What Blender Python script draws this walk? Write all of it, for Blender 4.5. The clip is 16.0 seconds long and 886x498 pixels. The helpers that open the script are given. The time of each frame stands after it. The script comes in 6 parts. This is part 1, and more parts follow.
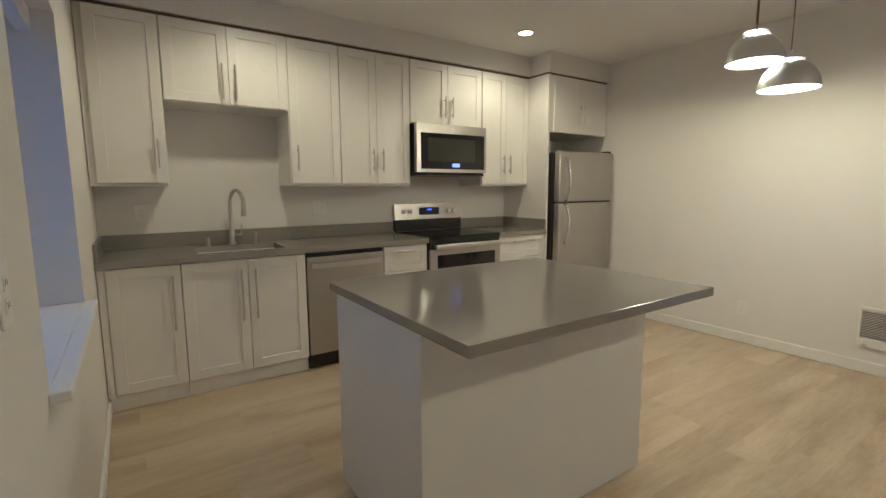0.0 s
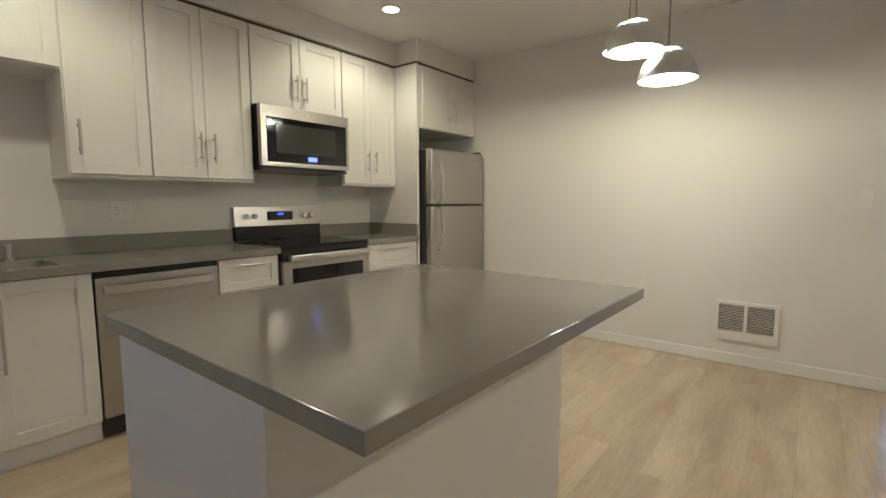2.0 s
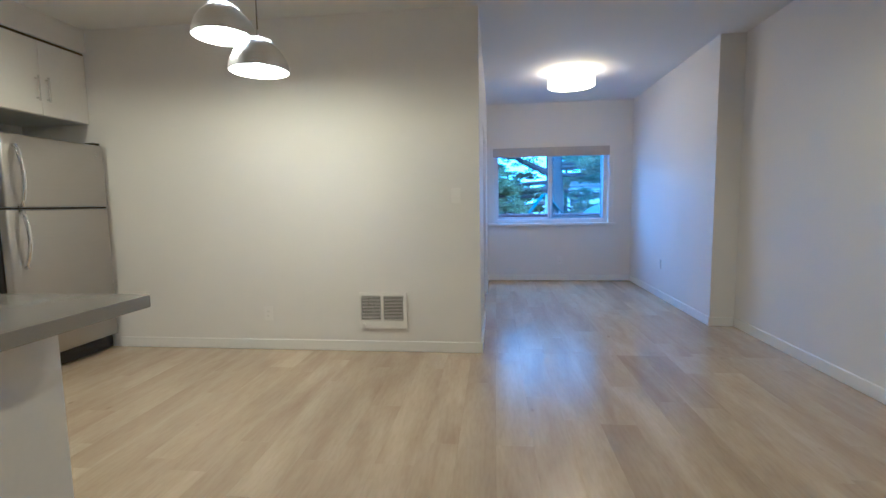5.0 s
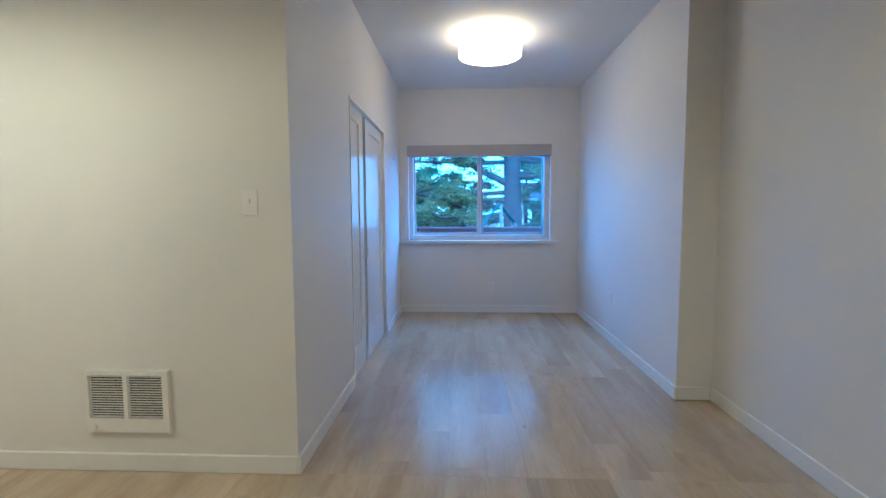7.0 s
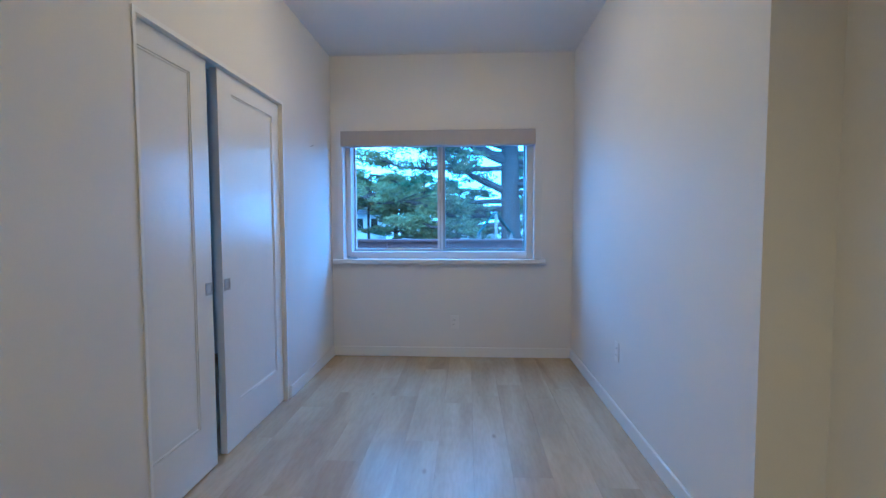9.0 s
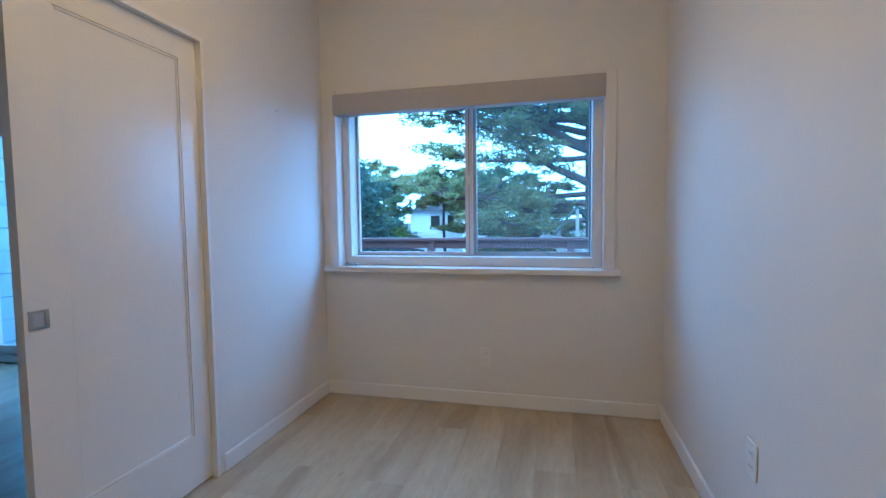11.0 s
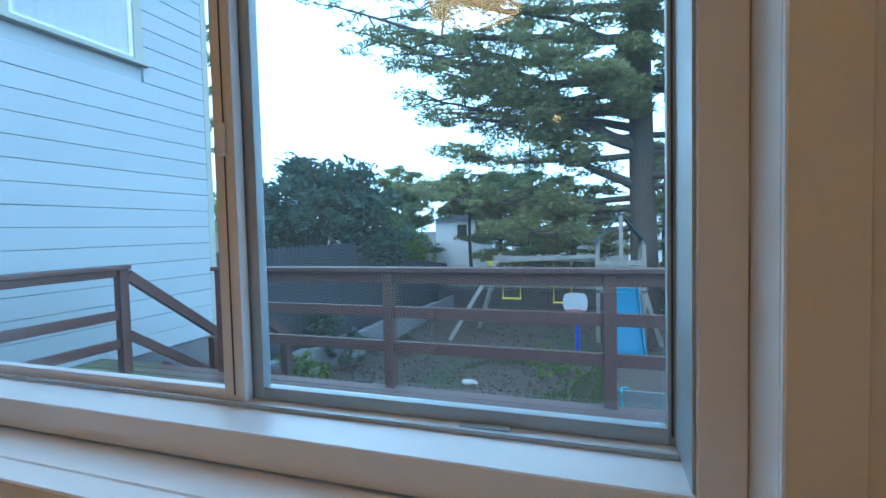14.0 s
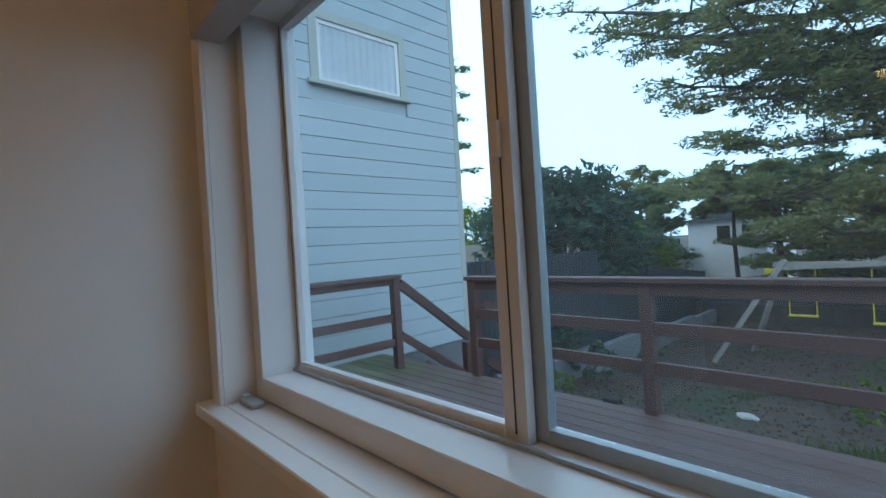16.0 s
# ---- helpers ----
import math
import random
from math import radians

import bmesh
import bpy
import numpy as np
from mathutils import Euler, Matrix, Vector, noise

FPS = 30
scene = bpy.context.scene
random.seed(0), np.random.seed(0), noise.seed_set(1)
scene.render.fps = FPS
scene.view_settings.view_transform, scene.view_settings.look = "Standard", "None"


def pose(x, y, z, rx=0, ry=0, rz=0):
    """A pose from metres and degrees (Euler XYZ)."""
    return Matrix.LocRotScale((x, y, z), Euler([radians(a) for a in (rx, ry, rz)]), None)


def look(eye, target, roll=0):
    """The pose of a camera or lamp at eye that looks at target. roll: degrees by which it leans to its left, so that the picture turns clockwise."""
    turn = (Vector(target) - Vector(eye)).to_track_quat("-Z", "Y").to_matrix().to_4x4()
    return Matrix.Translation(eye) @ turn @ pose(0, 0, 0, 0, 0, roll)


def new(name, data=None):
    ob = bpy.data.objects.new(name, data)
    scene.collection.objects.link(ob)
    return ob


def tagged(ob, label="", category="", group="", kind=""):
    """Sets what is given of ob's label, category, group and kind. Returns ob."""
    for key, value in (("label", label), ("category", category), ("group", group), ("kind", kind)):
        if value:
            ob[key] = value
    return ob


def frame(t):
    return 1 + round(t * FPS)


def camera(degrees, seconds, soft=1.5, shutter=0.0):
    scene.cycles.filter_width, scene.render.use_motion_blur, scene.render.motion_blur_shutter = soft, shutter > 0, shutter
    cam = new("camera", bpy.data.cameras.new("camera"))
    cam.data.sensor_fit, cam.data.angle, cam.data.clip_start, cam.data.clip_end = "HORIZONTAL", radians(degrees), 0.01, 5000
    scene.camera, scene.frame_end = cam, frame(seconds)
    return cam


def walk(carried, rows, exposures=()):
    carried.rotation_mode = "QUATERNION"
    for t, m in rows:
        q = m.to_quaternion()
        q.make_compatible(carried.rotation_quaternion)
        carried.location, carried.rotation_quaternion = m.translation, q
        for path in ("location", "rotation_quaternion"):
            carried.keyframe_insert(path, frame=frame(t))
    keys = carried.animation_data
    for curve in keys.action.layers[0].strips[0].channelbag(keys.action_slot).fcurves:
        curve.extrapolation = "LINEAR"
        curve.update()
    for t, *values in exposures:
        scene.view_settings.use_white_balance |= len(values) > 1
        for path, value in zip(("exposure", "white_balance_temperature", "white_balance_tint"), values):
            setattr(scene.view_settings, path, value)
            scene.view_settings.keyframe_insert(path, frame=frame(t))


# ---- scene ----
cam = camera(87.5, 16.0)
PATH = [
    (0, -0.078, -0.118, 1.324, -33.95, -7.49, 0.26),
    (0.5, -0.026, -0.052, 1.267, -32.65, -6.90, 0.34),
    (1, 0.078, 0.058, 1.235, -34.57, -6.01, 0.41),
    (1.5, 0.203, 0.259, 1.217, -41.89, -5.78, 0.57),
    (2, 0.241, 0.370, 1.210, -51.44, -5.81, 0.19),
    (2.5, 0.259, 0.287, 1.203, -61.09, -5.84, 0.37),
    (3, 0.286, 0.203, 1.206, -69.88, -6.49, 0.69),
    (3.5, 0.325, 0.139, 1.190, -76.53, -6.73, 0.90),
    (4, 0.351, 0.062, 1.185, -80.10, -6.35, 1.01),
    (4.5, 0.403, -0.034, 1.179, -81.90, -5.90, 1.06),
    (5, 0.664, -0.182, 1.163, -83.66, -5.55, 0.96),
    (7.5, 2.620, -0.940, 1.182, -87.87, -4.09, 0.17),
    (8, 3.003, -1.044, 1.193, -87.71, -3.52, 0.14),
    (10.5, 4.529, -1.504, 1.126, -80.86, -3.63, 0.42),
    (11, 4.859, -1.554, 1.148, -76.41, -3.52, 0.67),
    (11.5, 5.257, -1.641, 1.176, -74.18, -3.49, 0.88),
    (12, 5.686, -1.671, 1.172, -72.82, -3.29, 1.20),
    (12.5, 6.121, -1.687, 1.213, -72.92, -2.92, 1.04),
    (13, 6.567, -1.698, 1.228, -72.39, -2.68, 1.27),
    (13.5, 6.909, -1.678, 1.236, -72.10, -2.64, 1.26),
    (14, 7.150, -1.664, 1.235, -71.55, -2.47, 1.37),
    (14.5, 7.339, -1.660, 1.237, -70.36, -2.37, 1.44),
    (15, 7.403, -1.661, 1.229, -67.23, -2.20, 1.70),
    (15.5, 7.405, -1.586, 1.222, -58.29, -1.21, 2.42),
    (16, 7.258, -1.489, 1.241, -42.98, -0.24, 3.46),
]

EXPOSURES = [
    (0.0, 0.62, 3540, 3), (1.5, 0.70, 3500, 3), (3.0, 0.70, 3460, 4), (4.5, 0.72, 3340, 4), (8.0, 0.56, 3390, 0), (11.0, 0.45, 3980, 0),
    (12.5, 0.28, 4750, 1), (13.5, -0.16, 5250, 2), (14.5, -0.54, 5350, -2), (16.0, -1.04, 6150, 4),
]
walk(cam, [(t, pose(x, y, z, 90 + pitch, roll, yaw)) for t, x, y, z, yaw, pitch, roll in PATH], EXPOSURES)

# ---- light: overcast dusk sky, warm lamps indoors ----
world = bpy.data.worlds.new("dusk_sky")
scene.world = world
world.use_nodes = True
wn = world.node_tree
wn.nodes.clear()
sky = wn.nodes.new("ShaderNodeTexSky")
sky.sky_type = "NISHITA"
sky.sun_disc = False
sky.sun_elevation = radians(14)
sky.sun_rotation = radians(200)
sky.air_density, sky.dust_density, sky.ozone_density = 1.0, 4.0, 2.0
haze = wn.nodes.new("ShaderNodeMix")
haze.data_type = "RGBA"
haze.inputs[0].default_value = 0.75
haze.inputs[7].default_value = (17.2, 24.8, 34.2, 1)
bg = wn.nodes.new("ShaderNodeBackground")
bg.inputs[1].default_value = 0.19
wo = wn.nodes.new("ShaderNodeOutputWorld")
wn.links.new(sky.outputs[0], haze.inputs[6])
wn.links.new(haze.outputs[2], bg.inputs[0])
wn.links.new(bg.outputs[0], wo.inputs[0])

sun_data = bpy.data.lights.new("sun", "SUN")
sun_data.energy, sun_data.angle, sun_data.color = 1.5, radians(30), (1.0, 0.95, 0.88)
sun = new("sun", sun_data)
sun.matrix_world = look((0, 0, 30), (30, -14, 0))

LAMP = (1.0, 0.55, 0.165)


def lamp(name, where, power, radius=0.04, kind="POINT", spot=150):
    data = bpy.data.lights.new(name, kind)
    data.energy, data.color = power, LAMP
    data.shadow_soft_size = radius
    if kind == "SPOT":
        data.spot_size, data.spot_blend = radians(spot), 0.55
    ob = new(name, data)
    ob.location = where
    return ob


PENDANTS = [(3.00, 1.20, 2.04), (3.04, 1.035, 1.87), (3.24, 1.31, 2.125)]
for px_, py_, pz_ in PENDANTS:
    lamp("pendant_bulb", (px_, py_, pz_ + 0.004), 10.5, 0.022)
# Added area lamp outside the pane, boosting sky light on wall and floor.
sky_fill = bpy.data.lights.new("added_window_fill", "AREA")
sky_fill.shape, sky_fill.size, sky_fill.size_y, sky_fill.energy, sky_fill.color = "RECTANGLE", 1.5, 0.85, 1.9, (0.74, 0.93, 1.0)
sky_fill_ob = new("added_window_fill", sky_fill)
sky_fill_ob.matrix_world = look((7.94, -1.0, 1.43), (4.6, -2.1, 0.65))
sky_fill.spread = radians(120)
# Only (2.75, 2.845) is a known lamp; the other three are added fill.
DOWNLIGHTS = [(0.75, 2.68), (2.75, 2.845), (0.90, -1.20), (2.70, -1.20)]
for dx_, dy_ in DOWNLIGHTS:
    lamp("downlight_bulb", (dx_, dy_, 2.56), 23.5, 0.05, "SPOT", 160)

# ---- materials ----


def mat(name, color, rough=0.5, metal=0.0, vary=0.06, scale=6.0, fine=90.0, bump=0.0, stretch=(1, 1, 1), per_piece=0.0, spec=0.5, emit=0.0, coat=0.0):
    """Base colour varied at two scales, roughness varied, fine relief."""
    m = bpy.data.materials.new(name)
    m.use_nodes = True
    n, l = m.node_tree.nodes, m.node_tree.links
    b = n["Principled BSDF"]
    b.inputs["Roughness"].default_value = rough
    b.inputs["Metallic"].default_value = metal
    b.inputs["Specular IOR Level"].default_value = spec
    b.inputs["Coat Weight"].default_value = coat
    geo = n.new("ShaderNodeNewGeometry")
    mp = n.new("ShaderNodeMapping")
    mp.inputs["Scale"].default_value = stretch
    l.new(geo.outputs["Position"], mp.inputs["Vector"])
    info = n.new("ShaderNodeObjectInfo")
    if per_piece:
        off = n.new("ShaderNodeVectorMath")
        off.operation = "MULTIPLY_ADD"
        com = n.new("ShaderNodeCombineXYZ")
        for i in range(3):
            l.new(info.outputs["Random"], com.inputs[i])
        off.inputs[1].default_value = (37.0, 61.0, 23.0)
        l.new(com.outputs[0], off.inputs[0])
        l.new(geo.outputs["Position"], off.inputs[2])
        l.new(off.outputs[0], mp.inputs["Vector"])
    n1, n2 = n.new("ShaderNodeTexNoise"), n.new("ShaderNodeTexNoise")
    n1.inputs["Scale"].default_value, n1.inputs["Detail"].default_value = scale, 4
    n2.inputs["Scale"].default_value, n2.inputs["Detail"].default_value = fine, 3
    l.new(mp.outputs[0], n1.inputs["Vector"])
    l.new(mp.outputs[0], n2.inputs["Vector"])
    add = n.new("ShaderNodeMath")
    add.operation = "ADD"
    l.new(n1.outputs["Fac"], add.inputs[0])
    l.new(n2.outputs["Fac"], add.inputs[1])
    rng = n.new("ShaderNodeMapRange")
    rng.inputs["From Min"].default_value, rng.inputs["From Max"].default_value = 0.6, 1.4
    rng.inputs["To Min"].default_value, rng.inputs["To Max"].default_value = 1 - vary, 1 + vary
    l.new(add.outputs[0], rng.inputs["Value"])
    val = rng.outputs["Result"]
    if per_piece:
        pr = n.new("ShaderNodeMapRange")
        pr.inputs["To Min"].default_value, pr.inputs["To Max"].default_value = 1 - per_piece, 1 + per_piece
        l.new(info.outputs["Random"], pr.inputs["Value"])
        mul = n.new("ShaderNodeMath")
        mul.operation = "MULTIPLY"
        l.new(val, mul.inputs[0])
        l.new(pr.outputs["Result"], mul.inputs[1])
        val = mul.outputs[0]
    hsv = n.new("ShaderNodeHueSaturation")
    hsv.inputs["Color"].default_value = (*color, 1)
    l.new(val, hsv.inputs["Value"])
    l.new(hsv.outputs[0], b.inputs["Base Color"])
    rr = n.new("ShaderNodeMapRange")
    rr.inputs["To Min"].default_value, rr.inputs["To Max"].default_value = max(0.02, rough * 0.85), min(1, rough * 1.15)
    l.new(n1.outputs["Fac"], rr.inputs["Value"])
    l.new(rr.outputs["Result"], b.inputs["Roughness"])
    if bump:
        bp = n.new("ShaderNodeBump")
        bp.inputs["Strength"].default_value, bp.inputs["Distance"].default_value = bump, 0.01
        l.new(n2.outputs["Fac"], bp.inputs["Height"])
        l.new(bp.outputs[0], b.inputs["Normal"])
    if emit:
        b.inputs["Emission Color"].default_value = (*color, 1)
        b.inputs["Emission Strength"].default_value = emit
    return m


def glow(name, color, strength):
    m = bpy.data.materials.new(name)
    m.use_nodes = True
    b = m.node_tree.nodes["Principled BSDF"]
    b.inputs["Base Color"].default_value = (0.8, 0.8, 0.8, 1)
    b.inputs["Emission Color"].default_value = (*color, 1)
    b.inputs["Emission Strength"].default_value = strength
    return m


def glass(name, tint=(1, 1, 1), rough=0.0):
    m = bpy.data.materials.new(name)
    m.use_nodes = True
    n, l = m.node_tree.nodes, m.node_tree.links
    n.clear()
    out = n.new("ShaderNodeOutputMaterial")
    mix = n.new("ShaderNodeMixShader")
    tr = n.new("ShaderNodeBsdfTransparent")
    tr.inputs[0].default_value = (*tint, 1)
    gl = n.new("ShaderNodeBsdfGlossy")
    gl.inputs["Roughness"].default_value = rough
    lw = n.new("ShaderNodeLayerWeight")
    lw.inputs["Blend"].default_value = 0.5
    pw = n.new("ShaderNodeMath")
    pw.operation = "POWER"
    pw.inputs[1].default_value = 4.0
    l.new(lw.outputs["Facing"], pw.inputs[0])
    ma = n.new("ShaderNodeMath")
    ma.operation = "MULTIPLY_ADD"
    ma.inputs[1].default_value, ma.inputs[2].default_value = 0.75, 0.04
    l.new(pw.outputs[0], ma.inputs[0])
    l.new(ma.outputs[0], mix.inputs[0])
    l.new(tr.outputs[0], mix.inputs[1])
    l.new(gl.outputs[0], mix.inputs[2])
    l.new(mix.outputs[0], out.inputs[0])
    return m


def mesh_screen(name, tint):
    """Fine woven mesh, too small to resolve: it dims what lies behind, and an added translucent share lays a pale haze
    over it.
    """
    m = bpy.data.materials.new(name)
    m.use_nodes = True
    n, l = m.node_tree.nodes, m.node_tree.links
    n.clear()
    out = n.new("ShaderNodeOutputMaterial")
    tr = n.new("ShaderNodeBsdfTransparent")
    tr.inputs[0].default_value = (*tint, 1)
    # Veil of haze that lifts the dark parts of the view.
    veil = n.new("ShaderNodeBsdfTranslucent")
    veil.inputs[0].default_value = (0.55, 0.60, 0.62, 1)
    mix = n.new("ShaderNodeMixShader")
    mix.inputs[0].default_value = 0.022
    l.new(tr.outputs[0], mix.inputs[1])
    l.new(veil.outputs[0], mix.inputs[2])
    l.new(mix.outputs[0], out.inputs[0])
    return m


def mat_floor(name):
    """Pale oak vinyl planks: long grain along x, each plank its own tone."""
    m = bpy.data.materials.new(name)
    m.use_nodes = True
    n, l = m.node_tree.nodes, m.node_tree.links
    b = n["Principled BSDF"]
    geo, info = n.new("ShaderNodeNewGeometry"), n.new("ShaderNodeObjectInfo")
    com = n.new("ShaderNodeCombineXYZ")
    for i in range(3):
        l.new(info.outputs["Random"], com.inputs[i])
    off = n.new("ShaderNodeVectorMath")
    off.operation = "MULTIPLY_ADD"
    off.inputs[1].default_value = (31.0, 17.0, 5.0)
    l.new(com.outputs[0], off.inputs[0])
    l.new(geo.outputs["Position"], off.inputs[2])
    mp = n.new("ShaderNodeMapping")
    mp.inputs["Scale"].default_value = (0.8, 4.5, 1.0)
    l.new(off.outputs[0], mp.inputs["Vector"])
    big, fine = n.new("ShaderNodeTexNoise"), n.new("ShaderNodeTexNoise")
    big.inputs["Scale"].default_value, big.inputs["Detail"].default_value, big.inputs["Distortion"].default_value = 1.1, 5, 0.6
    fine.inputs["Scale"].default_value, fine.inputs["Detail"].default_value = 14, 6
    l.new(mp.outputs[0], big.inputs["Vector"])
    l.new(mp.outputs[0], fine.inputs["Vector"])
    ramp = n.new("ShaderNodeValToRGB")
    e = ramp.color_ramp.elements
    e[0].position, e[0].color = 0.25, (0.385, 0.30, 0.19, 1)
    e[1].position, e[1].color = 0.75, (0.60, 0.505, 0.335, 1)
    mid = ramp.color_ramp.elements.new(0.5)
    mid.color = (0.505, 0.415, 0.265, 1)
    l.new(big.outputs["Fac"], ramp.inputs[0])
    mul = n.new("ShaderNodeMix")
    mul.data_type, mul.blend_type = "RGBA", "MULTIPLY"
    mul.inputs[0].default_value = 0.32
    fr = n.new("ShaderNodeValToRGB")
    fr.color_ramp.elements[0].position, fr.color_ramp.elements[0].color = 0.3, (0.7, 0.68, 0.66, 1)
    fr.color_ramp.elements[1].position, fr.color_ramp.elements[1].color = 0.6, (1, 1, 1, 1)
    l.new(fine.outputs["Fac"], fr.inputs[0])
    l.new(ramp.outputs[0], mul.inputs[6])
    l.new(fr.outputs[0], mul.inputs[7])
    hsv = n.new("ShaderNodeHueSaturation")
    pr = n.new("ShaderNodeMapRange")
    pr.inputs["To Min"].default_value, pr.inputs["To Max"].default_value = 0.94, 1.04
    l.new(info.outputs["Random"], pr.inputs["Value"])
    l.new(pr.outputs["Result"], hsv.inputs["Value"])
    l.new(mul.outputs[2], hsv.inputs["Color"])
    # sparse small knots
    vor = n.new("ShaderNodeTexVoronoi")
    vor.inputs["Scale"].default_value = 2.4
    vm = n.new("ShaderNodeMapping")
    vm.inputs["Scale"].default_value = (0.8, 1.7, 0.0)
    l.new(off.outputs[0], vm.inputs["Vector"])
    l.new(vm.outputs[0], vor.inputs["Vector"])
    kr = n.new("ShaderNodeMapRange")
    kr.inputs["From Min"].default_value, kr.inputs["From Max"].default_value = 0.015, 0.06
    kr.inputs["To Min"].default_value, kr.inputs["To Max"].default_value = 0.55, 0.0
    l.new(vor.outputs["Distance"], kr.inputs["Value"])
    km = n.new("ShaderNodeMix")
    km.data_type = "RGBA"
    km.inputs[7].default_value = (0.20, 0.13, 0.075, 1)
    l.new(kr.outputs["Result"], km.inputs[0])
    l.new(hsv.outputs[0], km.inputs[6])
    l.new(km.outputs[2], b.inputs["Base Color"])
    b.inputs["Roughness"].default_value = 0.24
    b.inputs["Specular IOR Level"].default_value = 0.5
    bp = n.new("ShaderNodeBump")
    bp.inputs["Strength"].default_value, bp.inputs["Distance"].default_value = 0.06, 0.003
    l.new(fine.outputs["Fac"], bp.inputs["Height"])
    l.new(bp.outputs[0], b.inputs["Normal"])
    return m


